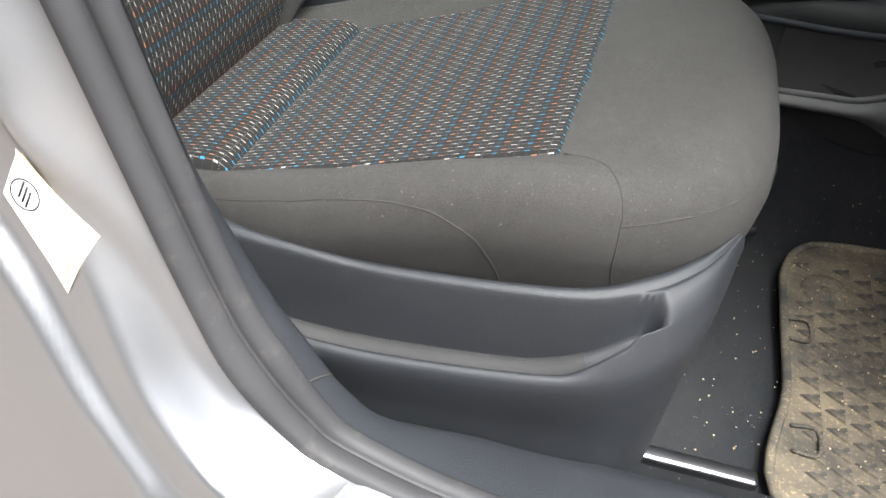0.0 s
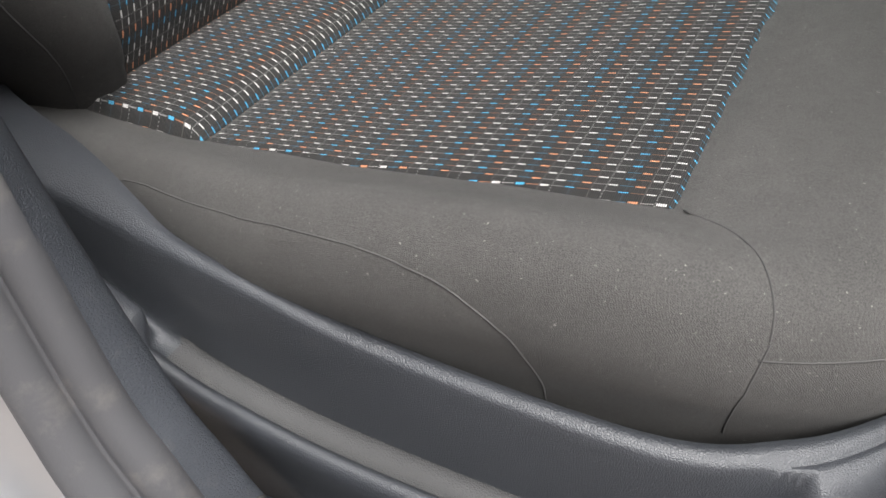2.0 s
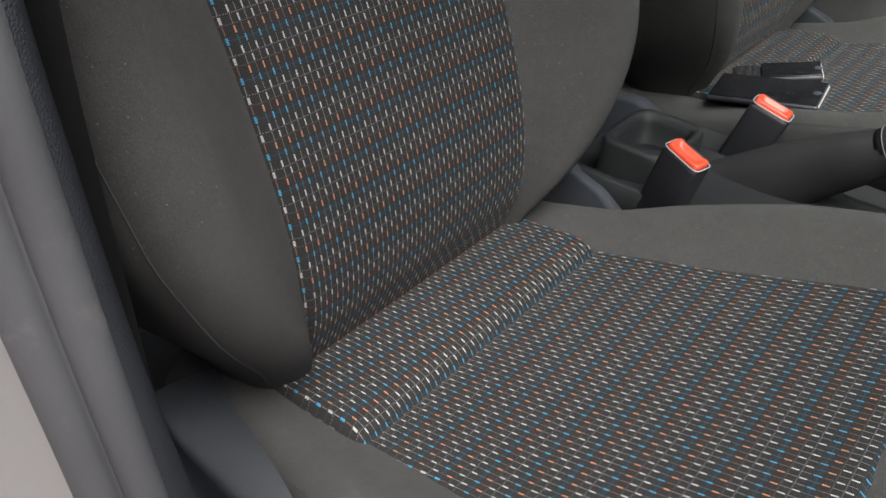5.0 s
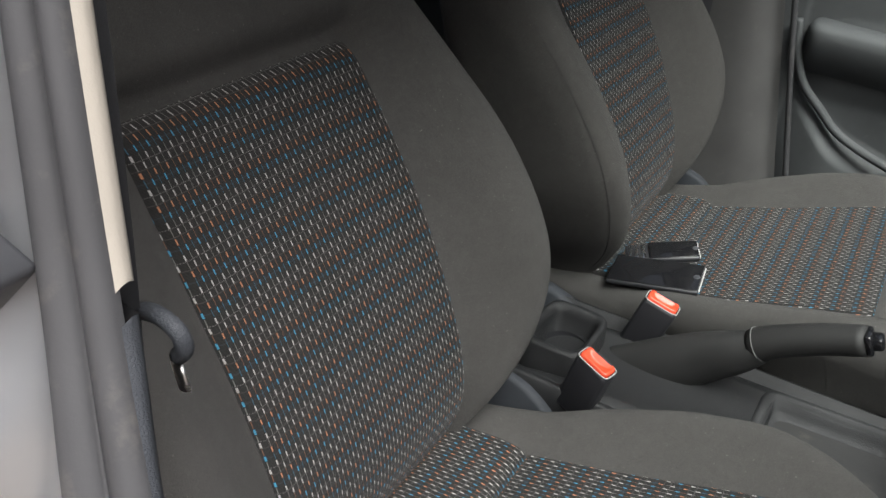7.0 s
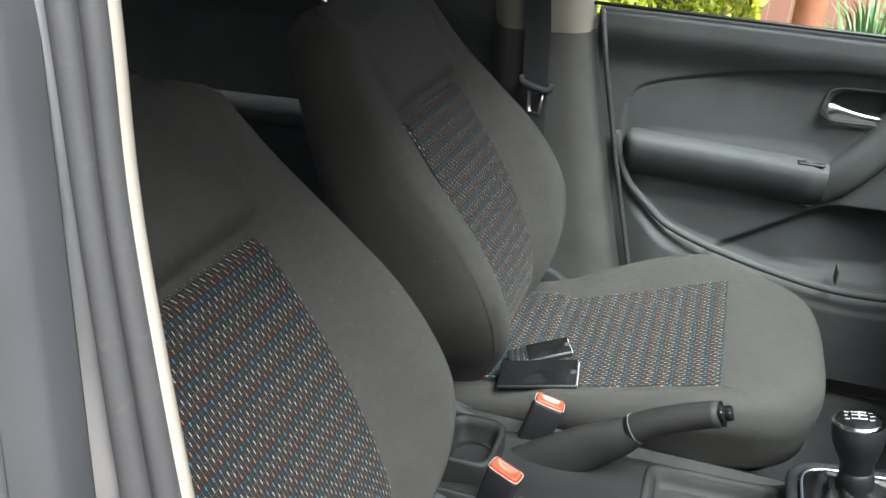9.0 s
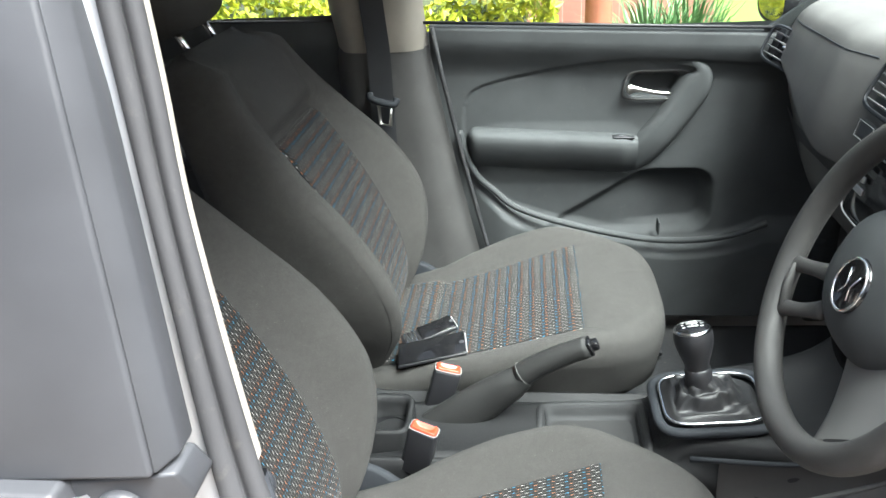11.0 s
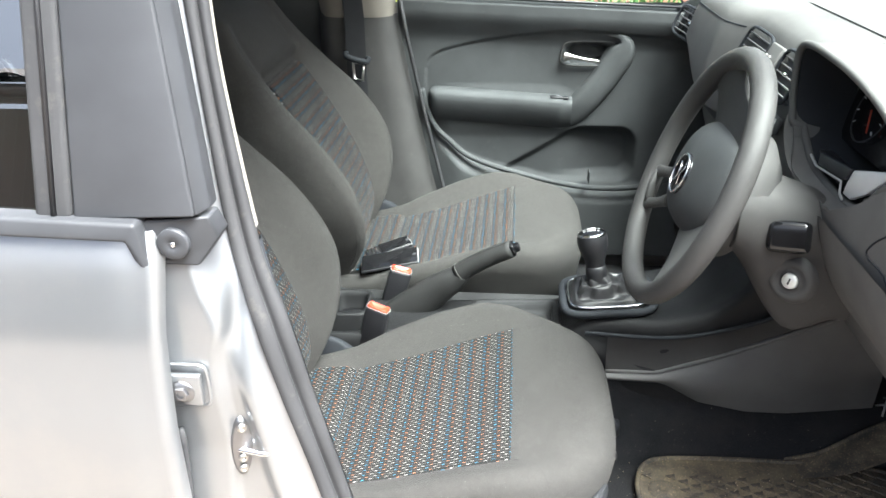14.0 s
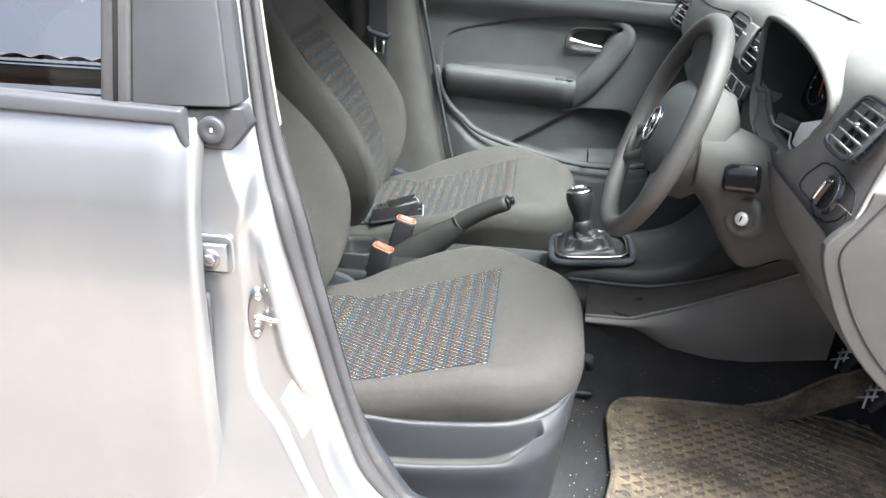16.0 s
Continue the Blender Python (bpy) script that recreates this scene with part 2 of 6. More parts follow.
M = dict(
    cloth=plain_fabric("seat_cloth", (0.062, 0.0601, 0.0572)),
    dashes=dash_fabric("dash_cloth"),
    plastic=leather_grain("trim_plastic", (0.027, 0.0295, 0.034), 0.6, 640, 0.3, 0.16),
    soft=leather_grain("soft_plastic", (0.058, 0.0615, 0.063), 0.7, 700, 0.22, 0.2),
    dash=leather_grain("dash_plastic", (0.122, 0.121, 0.117), 0.7, 700, 0.22, 0.2),
    black=grainy("black_plastic", (0.014, 0.014, 0.016), 0.45),
    satin=grainy("satin_black", (0.042, 0.0435, 0.048), 0.42, 1500, 0.08, spec=0.35),
    rubber=grainy("rubber", (0.036, 0.036, 0.038), 0.6, 600, 0.2, dirt=0.10, spec=0.25),
    paint=paint("silver_paint", (0.325, 0.337, 0.351)),
    chrome=metal("chrome", (0.85, 0.85, 0.86), 0.08),
    steel=metal("steel", (0.62, 0.60, 0.57), 0.25),
    gunmetal=metal("dull_steel", (0.30, 0.30, 0.31), 0.3),
    silver=grainy("silver_plastic", (0.55, 0.55, 0.54), 0.4, metal=0.4),
    gloss=glossy("gloss_black", (0.008, 0.008, 0.009)),
    red=grainy("red_plastic", (0.52, 0.050, 0.020), 0.4, 600, 0.1),
    cream=grainy("cream_trim", (0.20, 0.182, 0.156), 0.7, 700, 0.25),
    lining=grainy("roof_lining", (0.60, 0.58, 0.54), 0.95, 500, 0.4),
    carpet=carpet_mat(),
    mat=mat_rubber("mat_rubber", -0.05),
    # paler than the cover: dust, plus the light from above put into the colour
    dusty=leather_grain("lit_dusty_plastic", (0.036, 0.036, 0.036), 0.7, 640, 0.3, 0.15),
    sandy=mat_rubber("sandy_rubber", 0.07),
    spoke=leather_grain("spoke_grey", (0.12, 0.119, 0.116), 0.5, 700, 0.25),
    leather=grainy("boot_leather", (0.016, 0.016, 0.017), 0.45, 350, 0.4),
    webbing=grainy("webbing", (0.02, 0.021, 0.024), 0.7, 1200, 0.5),
    thread=grainy("thread", (0.030, 0.029, 0.028), 0.9),
    paper=grainy("sticker_paper", (0.80, 0.80, 0.78), 0.6),
    glue=grainy("old_glue", (0.62, 0.52, 0.34), 0.6),
    ink=grainy("ink", (0.02, 0.02, 0.025), 0.7),
    white=grainy("white_print", (0.75, 0.75, 0.74), 0.5),
    glass=pane("window_glass", (0.80, 0.84, 0.82), 0.02),
    dark_glass=pane("rear_glass", (0.30, 0.33, 0.33), 0.32),
    paving=brick_like("paving", (0.16, 0.132, 0.112), (0.14, 0.115, 0.095), (0.11, 0.095, 0.08), 4.0),
    brick=brick_like("brick", (0.40, 0.20, 0.15), (0.34, 0.16, 0.12), (0.42, 0.36, 0.31), 4.0),
    # brick darkened so its colour holds the shade under the eaves
    shaded_brick=brick_like("shaded_face_brick", (0.09, 0.065, 0.055), (0.075, 0.055, 0.045), (0.10, 0.085, 0.075), 4.0),
    fascia=grainy("dark_brown_paint", (0.045, 0.03, 0.025), 0.6),
    terracotta=grainy("terracotta", (0.42, 0.16, 0.09), 0.8, 200, 0.4),
    tile=grainy("roof_tile", (0.075, 0.066, 0.064), 0.85, 150, 0.5, 0.3),
    grass=leaf_mat("grass", (0.10, 0.17, 0.03), (0.20, 0.26, 0.06)),
    hedge=leaf_mat("hedge_leaf", (0.16, 0.22, 0.015), (0.50, 0.52, 0.03)),
    clump=leaf_mat("strap_leaf", (0.05, 0.13, 0.04), (0.14, 0.26, 0.10)),
    cluster=glossy("cluster", (0.01, 0.01, 0.012), 0.15),
    rim=leather_grain("wheel_rim", (0.054, 0.053, 0.052), 0.5, 700, 0.3, 0.35),
    shroud=leather_grain("shroud_plastic", (0.058, 0.057, 0.056), 0.65, 700, 0.25, 0.2),
    cover=leather_grain("cover_plastic", (0.017, 0.0187, 0.022), 0.54, 800, 0.28, 0.55),
    grip=leather_grain("grip_plastic", (0.020, 0.020, 0.0198), 0.55, 600, 0.3, 0.25),
    console=leather_grain("console_plastic", (0.014, 0.0143, 0.015), 0.5, 700, 0.3, 0.22),
    slat=grainy("slat_grey", (0.24, 0.24, 0.24), 0.4),
    tray=grainy("tray_rubber", (0.024, 0.024, 0.024), 0.6, 400, 0.3, dirt=0.15),
    sill=leather_grain("sill_plastic", (0.026, 0.0265, 0.0275), 0.6, 420, 0.4, 0.25),
    mirror=metal("mirror_silver", (0.9, 0.9, 0.9), 0.0),
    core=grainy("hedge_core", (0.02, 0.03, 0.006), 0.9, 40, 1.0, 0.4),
    crumb=grainy("crumb", (0.55, 0.45, 0.32), 0.9),
)


# ---- geometry helpers ----
def part(name, shape, mat, parent=None, label="", smooth=True, uv=None):
    """Links (verts, faces) or a bmesh as one mesh object, under a thing where one is given."""
    me = bpy.data.meshes.new(name)
    if isinstance(shape, bmesh.types.BMesh):
        shape.to_mesh(me)
        shape.free()
    else:
        me.from_pydata([tuple(v) for v in shape[0]], [], [tuple(f) for f in shape[1]])
    if uv is not None:
        layer = me.uv_layers.new(name="UVMap")
        for loop in me.loops:
            layer.data[loop.index].uv = uv[loop.vertex_index]
    me.materials.append(M[mat] if isinstance(mat, str) else mat)
    me.polygons.foreach_set("use_smooth", [smooth] * len(me.polygons))
    me.update()
    ob = new(name, me)
    if parent is not None:
        ob.parent = parent
    if label:
        ob["label"] = label
    return ob


def thing(name, label, category, group="", kind=""):
    return tagged(new(name), label, category, group, kind)


def join(*shapes):
    V, F = [], []
    for v, f in shapes:
        o = len(V)
        V += [tuple(p) for p in v]
        F += [tuple(i + o for i in q) for q in f]
    return V, F


def grid(fn, us, vs, wrap_u=False, wrap_v=False):
    """Surface fn(u, v) over two lists of values."""
    V = [tuple(fn(u, v)) for u in us for v in vs]
    nu, nv = len(us), len(vs)
    F = []
    for i in range(nu if wrap_u else nu - 1):
        for j in range(nv if wrap_v else nv - 1):
            a, b = i * nv + j, i * nv + (j + 1) % nv
            c, d = ((i + 1) % nu) * nv + (j + 1) % nv, ((i + 1) % nu) * nv + j
            F.append((a, b, c, d))
    return V, F


def lin(a, b, n):
    return [a + (b - a) * i / (n - 1) for i in range(n)]


def curve(points, n, closed=False):
    """n points on a smooth curve through the given ones."""
    P = [np.array(p, float) for p in points]
    m = len(P)
    out = []
    spans = m if closed else m - 1
    for k in range(n):
        s = k * spans / (n if closed else n - 1)
        i = min(int(s), spans - 1)
        t = s - i
        if closed:
            p0, p1, p2, p3 = P[(i - 1) % m], P[i % m], P[(i + 1) % m], P[(i + 2) % m]
        else:
            p1, p2 = P[i], P[i + 1]
            p0 = P[i - 1] if i else 2 * p1 - p2
            p3 = P[i + 2] if i + 2 < m else 2 * p2 - p1
        out.append(0.5 * (2 * p1 + (p2 - p0) * t + (2 * p0 - 5 * p1 + 4 * p2 - p3) * t * t + (3 * p1 - p0 - 3 * p2 + p3) * t**3))
    return out


def tube(points, radius, seg=10, closed=False, flat=1.0, side=None):
    """Round (or flattened) bar along points; radius a number or a list. side: the direction of its wide axis."""
    P = [Vector(p) for p in points]
    n = len(P)
    V, F = [], []
    up = None
    for i, p in enumerate(P):
        a = P[(i - 1) % n] if closed or i else P[0]
        b = P[(i + 1) % n] if closed or i < n - 1 else P[-1]
        d = (b - a).normalized()
        if side is not None:
            s = Vector(side)
            s = (s - s.dot(d) * d).normalized()
        else:
            if up is None:
                up = Vector((0, 0, 1)) if abs(d.z) < 0.9 else Vector((1, 0, 0))
            s = (up - up.dot(d) * d).normalized()
            up = s
        w = d.cross(s)
        r = radius[i] if isinstance(radius, (list, tuple)) else radius
        for k in range(seg):
            q = 2 * math.pi * k / seg
            V.append(tuple(p + s * (r * math.cos(q)) + w * (r * (flat[i] if isinstance(flat, list) else flat) * math.sin(q))))
    for i in range(n if closed else n - 1):
        for k in range(seg):
            a, b = i * seg + k, i * seg + (k + 1) % seg
            j = (i + 1) % n
            F.append((a, b, j * seg + (k + 1) % seg, j * seg + k))
    if not closed:
        F.append(tuple(range(seg))[::-1])
        F.append(tuple(range((n - 1) * seg, n * seg)))
    return V, F


def rbox(size, at, bevel=0.004, turn=None, segments=2):
    """Box with rounded edges: size, centre, turn a 4x4 matrix or None."""
    bm = bmesh.new()
    bmesh.ops.create_cube(bm, size=1.0)
    bmesh.ops.scale(bm, vec=size, verts=bm.verts)
    if bevel:
        bmesh.ops.bevel(bm, geom=list(bm.edges), offset=bevel, segments=segments, profile=0.5, affect="EDGES")
    bmesh.ops.transform(bm, matrix=Matrix.Translation(at) @ (turn or Matrix()), verts=bm.verts)
    return bm


def prism(outline, along, bevel=0.0, segments=2):
    """Solid from a closed 3D outline pushed along a vector, with rounded edges."""
    bm = bmesh.new()
    f = bm.faces.new([bm.verts.new(p) for p in outline])
    r = bmesh.ops.extrude_face_region(bm, geom=[f])
    bmesh.ops.translate(bm, vec=along, verts=[v for v in r["geom"] if isinstance(v, bmesh.types.BMVert)])
    bmesh.ops.recalc_face_normals(bm, faces=bm.faces)
    if bevel:
        bmesh.ops.bevel(bm, geom=list(bm.edges), offset=bevel, segments=segments, profile=0.5, affect="EDGES", clamp_overlap=True)
    return bm


def lathe(profile, m, seg=32):
    """Turned solid: profile of (radius, height) about the z axis of m."""
    V, F = grid(lambda a, p: m @ Vector((p[0] * math.cos(a), p[0] * math.sin(a), p[1])), [2 * math.pi * k / seg for k in range(seg)], profile, wrap_u=True)
    return V, F


def sm(x, a, b):
    t = min(max((x - a) / (b - a), 0.0), 1.0)
    return t * t * (3 - 2 * t)


def interp(x, table):
    xs, ys = zip(*table)
    return float(np.interp(x, xs, ys))


def ease(x, table):
    """Smooth curve through a small table of (x, y)."""
    n = len(table)
    if x <= table[0][0]:
        return table[0][1]
    if x >= table[-1][0]:
        return table[-1][1]
    slope = [(table[min(i + 1, n - 1)][1] - table[max(i - 1, 0)][1]) / (table[min(i + 1, n - 1)][0] - table[max(i - 1, 0)][0]) for i in range(n)]
    i = max(k for k in range(n - 1) if table[k][0] <= x)
    (a, p), (b, q) = table[i], table[i + 1]
    h = b - a
    t = (x - a) / h
    return p * (2 * t**3 - 3 * t**2 + 1) + slope[i] * h * (t**3 - 2 * t**2 + t) + q * (3 * t**2 - 2 * t**3) + slope[i + 1] * h * (t**3 - t**2)


def sq(a, rx, ry, p=0.42):
    return rx * math.copysign(abs(math.cos(a)) ** p, math.cos(a)), ry * math.copysign(abs(math.sin(a)) ** p, math.sin(a))


ang = [2 * math.pi * k / 64 for k in range(64)]

from mathutils.bvhtree import BVHTree

# ---- ground and surroundings ----
tagged(part("ground", grid(lambda x, y: (x, y, 0.0), lin(-120, 120, 25), lin(-120, 120, 25)), "paving"), "pinkish brick paving under and round the car", "paving", kind="structure")


# ---- seats ----
HW = [(-0.02, 0.195), (0.10, 0.206), (0.17, 0.218), (0.22, 0.232), (0.27, 0.243), (0.34, 0.247), (0.40, 0.247)]


def cushion_hw(x):
    """Half width of the seat cushion; the front corners are rounded."""
    if x < 0.345:
        return ease(x, HW)
    k = min((x - 0.345) / 0.237, 1.0)
    return 0.247 * max(1 - k**1.6, 0.0) ** 0.26


def insert_hw(x):
    return 0.151 + (x - 0.155) * 0.075


ZC = [(0.0, 0.47), (0.07, 0.478), (0.155, 0.486), (0.27, 0.519), (0.36, 0.549), (0.43, 0.571), (0.50, 0.583), (0.56, 0.585), (0.60, 0.58)]
BOL = [(0.0, 0.0), (0.10, 0.014), (0.20, 0.030), (0.30, 0.037), (0.38, 0.034), (0.46, 0.018), (0.54, 0.004), (0.6, 0.0)]
_contour = np.array([(x, cushion_hw(x)) for x in lin(-0.02, 0.50, 200) + [0.582 - 0.082 * (1 - k) ** 3 for k in lin(0.002, 1, 300)]])


def cushion_z(x, y):
    """Height of the cushion's cloth at x, at y from the seat's middle line."""
    a = abs(y)
    z = interp(x, ZC)
    b = interp(x, BOL)
    hi = insert_hw(max(x, 0.155))
    z += b * sm(a, hi - 0.012, cushion_hw(x) - 0.014 if x < 0.3 else 0.232)
    d = float(np.min(np.hypot(_contour[:, 0] - x, _contour[:, 1] - a)))
    r = 0.030 + 0.016 * sm(x, 0.36, 0.50)
    if a >= cushion_hw(x) - 0.0004:
        d = 0.0
    if d < r:
        z -= (r - math.sqrt(max(r * r - (r - d) ** 2, 0.0))) * 0.95
    return z


SEAM_WALL = [(0.150, 0.496), (0.170, 0.505), (0.2295, 0.5274), (0.2695, 0.5427), (0.303, 0.5536), (0.3325, 0.5604), (0.349, 0.562), (0.365, 0.5606), (0.380, 0.5537), (0.392, 0.5445), (0.401, 0.525), (0.407, 0.502), (0.409, 0.485)]
HEM = [(-0.02, 0.435), (0.33, 0.466), (0.45, 0.482), (0.54, 0.494), (0.59, 0.496)]
DROPS = [(-0.05, 0.0), (0.0, 0.0), (0.012, -0.001), (0.030, 0.004), (0.055, 0.014), (0.09, 0.024), (0.20, 0.034)]


def rim_line(n):
    """Points round the cushion's outline, evenly spaced, from one rear corner to the other."""
    P = [(x, -h) for x, h in _contour] + [(x, h) for x, h in _contour[::-1]]
    P = np.array(P)
    s = np.r_[0, np.cumsum(np.hypot(*np.diff(P, axis=0).T))]
    return [(float(np.interp(q, s, P[:, 0])), float(np.interp(q, s, P[:, 1]))) for q in np.linspace(0, s[-1], n)]


def seat(name, cy, label, group, lean=0.0):
    """A car seat with its parts, its middle line at y = cy."""
    root = thing(name, label, "car seat", group)
    # cushion cover: rings from the spine out to the rim, then down the side wall
    rim = rim_line(132)
    rs = [0.0, 0.12, 0.24, 0.36, 0.48, 0.56, 0.62, 0.67, 0.72, 0.77, 0.82, 0.86, 0.89, 0.92, 0.945, 0.965, 0.98, 0.992, 1.0]
    V = []
    for r in rs:
        for x, y in rim:
            cx = min(x, 0.40 - 0.06 * (1 - abs(y) / 0.25))
            px, py = cx + (x - cx) * r, y * r
            z = cushion_z(px, py)
            inside = min(insert_hw(max(px, 0.155)) - abs(py), 0.434 - px, px - 0.05)
            z -= 0.007 * sm(inside, -0.004, 0.020)
            V.append((px, cy + py, z))
    m_ = len(rim)
    for drop, inset in ((0.012, -0.001), (0.030, 0.004), (0.055, 0.014), (0.09, 0.024), (0.20, 0.034), (0.21, 0.075)):
        for k, (x, y) in enumerate(rim):
            cx = min(x, 0.36)
            d = Vector((x - cx, y, 0)).normalized()
            z0 = V[(len(rs) - 1) * m_ + k][2]
            V.append((x - d.x * inset * 0.45, cy + y - d.y * inset, max(z0 - drop, interp(x, HEM) - 0.05 - (0.004 if drop > 0.205 else 0.0))))
    F = [(i * m_ + k, i * m_ + k + 1, (i + 1) * m_ + k + 1, (i + 1) * m_ + k) for i in range(len(rs) + 5) for k in range(m_ - 1)]
    part("cushion", (V, F), "cloth", root)
    skin = BVHTree.FromPolygons([Vector(v) for v in V], F)

    def sewn(pts, r):
        """A sewn seam, drawn down onto the cushion's cloth."""
        out = []
        for p in pts:
            q, n, _, _ = skin.find_nearest(Vector(p))
            out.append(q)
        return tube(out, r * 0.8, 6)


    # patterned insert and the rear roll
    def ins(x, t):
        hi = insert_hw(x)
        y = t * hi
        edge = min((1 - abs(t)) * hi, x - 0.158, 0.433 - x)
        return x, cy + y, cushion_z(x, y) + 0.0008 - 0.0045 * (1 - sm(edge, 0, 0.006))

    ixs = [0.158, 0.160, 0.163] + lin(0.168, 0.424, 40) + [0.428, 0.431, 0.433]
    its = [-1, -0.985, -0.965] + lin(-0.94, 0.94, 30) + [0.965, 0.985, 1]
    Vi, Fi = grid(ins, ixs, its)
    arc = {}
    uv = [((v[0] - 0.153) * 1.065, v[1] - cy) for v in Vi]
    part("seat_insert", (Vi, Fi), "dashes", root, "black cloth with blue, orange and white thread dashes", uv=uv)

    ROLL = [(0.055, 0.476), (0.066, 0.485), (0.080, 0.490), (0.100, 0.4935), (0.120, 0.4965), (0.136, 0.4985), (0.148, 0.4985), (0.156, 0.496), (0.161, 0.491), (0.1625, 0.484), (0.160, 0.474)]
    als = curve(ROLL, 30)
    run = np.r_[0, np.cumsum(np.hypot(*np.diff(np.array(als), axis=0).T))]

    def roll(p, t):
        e = 1 - abs(t)
        return p[0], cy - 0.004 + t * 0.152, p[1] - 0.010 * (1 - sm(e, 0, 0.04))

    Vr, Fr = grid(roll, als, its)
    uv = [(float(run[k // len(its)]) + 0.011, v[1] - cy) for k, v in enumerate(Vr)]
    part("rear_roll", (Vr, Fr), "dashes", root, "rolled patterned cloth at the back of the cushion", uv=uv)

    # backrest
    al = radians(20.6 - lean)
    n_, u_ = Vector((math.cos(al), 0, math.sin(al))), Vector((-math.sin(al), 0, math.cos(al)))
    o_ = Vector((0.08, cy, 0.485))
    BW = [(-0.06, 0.145), (0.0, 0.162), (0.04, 0.187), (0.08, 0.216), (0.12, 0.236), (0.17, 0.252), (0.27, 0.256), (0.37, 0.247), (0.44, 0.231), (0.51, 0.209), (0.562, 0.190), (0.612, 0.172), (0.652, 0.162)]
    BB = [(-0.06, -0.012), (0.0, 0.0), (0.05, 0.018), (0.10, 0.034), (0.15, 0.045), (0.20, 0.048), (0.30, 0.036), (0.40, 0.014), (0.50, 0.002), (0.64, 0.0)]
    BI = [(-0.06, 0.112), (-0.03, 0.122), (0.0, 0.129), (0.03, 0.131), (0.1, 0.131), (0.3, 0.131), (0.435, 0.126)]
    LUM = [(-0.06, -0.045), (-0.03, -0.028), (0.0, -0.010), (0.0155, 0.002), (0.0314, 0.0155), (0.0487, 0.026), (0.0674, 0.034), (0.0861, 0.0395), (0.106, 0.0437), (0.126, 0.0465), (0.148, 0.048), (0.19, 0.049), (0.25, 0.047), (0.32, 0.039), (0.38, 0.029), (0.42, 0.022), (0.50, 0.008), (0.57, 0.0)]

    def front(s, y):
        """How far the backrest's cloth stands forward at height s."""
        a, w = abs(y), ease(s, BW)
        hi = interp(s, BI)
        lum = ease(s, LUM)
        off = lum + (ease(s, BB) + 0.012) * sm(a, hi - 0.004, w - 0.035)
        over = 1 - sm(a, hi - 0.004, hi + 0.022)
        off += (0.012 * sm(s, 0.440, 0.475) * (1 - sm(s, 0.50, 0.62)) - 0.013 * math.exp(-(((s - 0.441) / 0.014) ** 2))) * over
        if s > 0.57:
            off -= 0.05 * sm(s, 0.567, 0.652)
        return off

    def at(s, y, off):
        return o_ + u_ * s + n_ * off + Vector((0, y, 0))

    ss = lin(-0.06, 0.40, 34) + lin(0.41, 0.49, 16) + lin(0.505, 0.572, 6) + [0.587, 0.602, 0.614, 0.623, 0.628]

    def ring(s):
        w = ease(s, BW) * (1.0 if s < 0.582 else math.sqrt(max(1 - ((s - 0.582) / 0.054) ** 2, 0.16)))
        hi = interp(s, BI)
        P = []
        for t in lin(0, 1, 9):
            y = t * hi
            P.append((y, front(s, y) - (0.007 if s < 0.432 else 0.0)))
        for t in lin(0.12, 1, 9):
            y = hi + t * (w - 0.022 - hi)
            P.append((y, front(s, y)))
        f = front(s, w - 0.03)
        P += [(w - 0.010, f - 0.008), (w - 0.001, f - 0.026), (w, f - 0.06), (w - 0.004, min(f - 0.09, -0.055)), (w - 0.012, -0.085), (w - 0.035, -0.105), (w * 0.5, -0.118), (0, -0.12)]
        if s > 0.572:
            k = 1 - 0.55 * sm(s, 0.572, 0.632)
            P = [(y, -0.06 + (o + 0.06) * k) for y, o in P]
        return P

    V, F = [], []
    rows = []
    for s in ss:
        P = ring(s)
        full = [(-y, o) for y, o in P[:0:-1]] + P[:-1]
        rows.append(len(full))
        V += [tuple(at(s, y, o)) for y, o in full]
    m_ = rows[0]
    for i in range(len(ss) - 1):
        for k in range(m_):
            F.append((i * m_ + k, i * m_ + (k + 1) % m_, (i + 1) * m_ + (k + 1) % m_, (i + 1) * m_ + k))
    F.append(tuple(range((len(ss) - 1) * m_, len(ss) * m_)))
    F.append(tuple(range(m_))[::-1])
    part("backrest", (V, F), "cloth", root)
    # sewn seam down each side bolster
    for sgn in (-1, 1):
        edge = []
        for s in lin(0.0, 0.50, 40):
            w = ease(s, BW)
            edge.append(at(s, sgn * (w - 0.0055), front(s, w - 0.03) - 0.016))
        part("seam", tube(edge, 0.0006, 6), "thread", root)

    bts = its
    bss = lin(-0.06, 0.414, 42) + [0.422, 0.428, 0.433, 0.436]

    def bins(s, t):
        hi = interp(s, BI) + 0.001
        e = min((1 - abs(t)) * hi, 0.437 - s)
        return at(s, t * hi, front(s, t * hi * 0.97) + 0.001 - 0.007 * (1 - sm(e, 0, 0.006)))

    Vb, Fb = grid(bins, bss, bts)
    uv = [(bss[k // len(bts)], Vb[k][1] - cy) for k in range(len(Vb))]
    part("back_insert", (Vb, Fb), "dashes", root, "black cloth with blue, orange and white thread dashes", uv=uv)

    # headrest on two chrome rods
    for y in (-0.062, 0.062):
        a, b = at(0.59, y, -0.06), at(0.70, y, -0.072)
        part("headrest_rod", tube([a, b], 0.006, 12), "chrome", root, "chrome headrest rod")
        part("rod_guide", lathe([(0, -0.002), (0.014, -0.002), (0.016, 0.004), (0.012, 0.010), (0.0, 0.010)], Matrix.Translation(at(0.606, y, -0.06)) @ pose(0, 0, 0, 0, -20, 0), 16), "black", root)

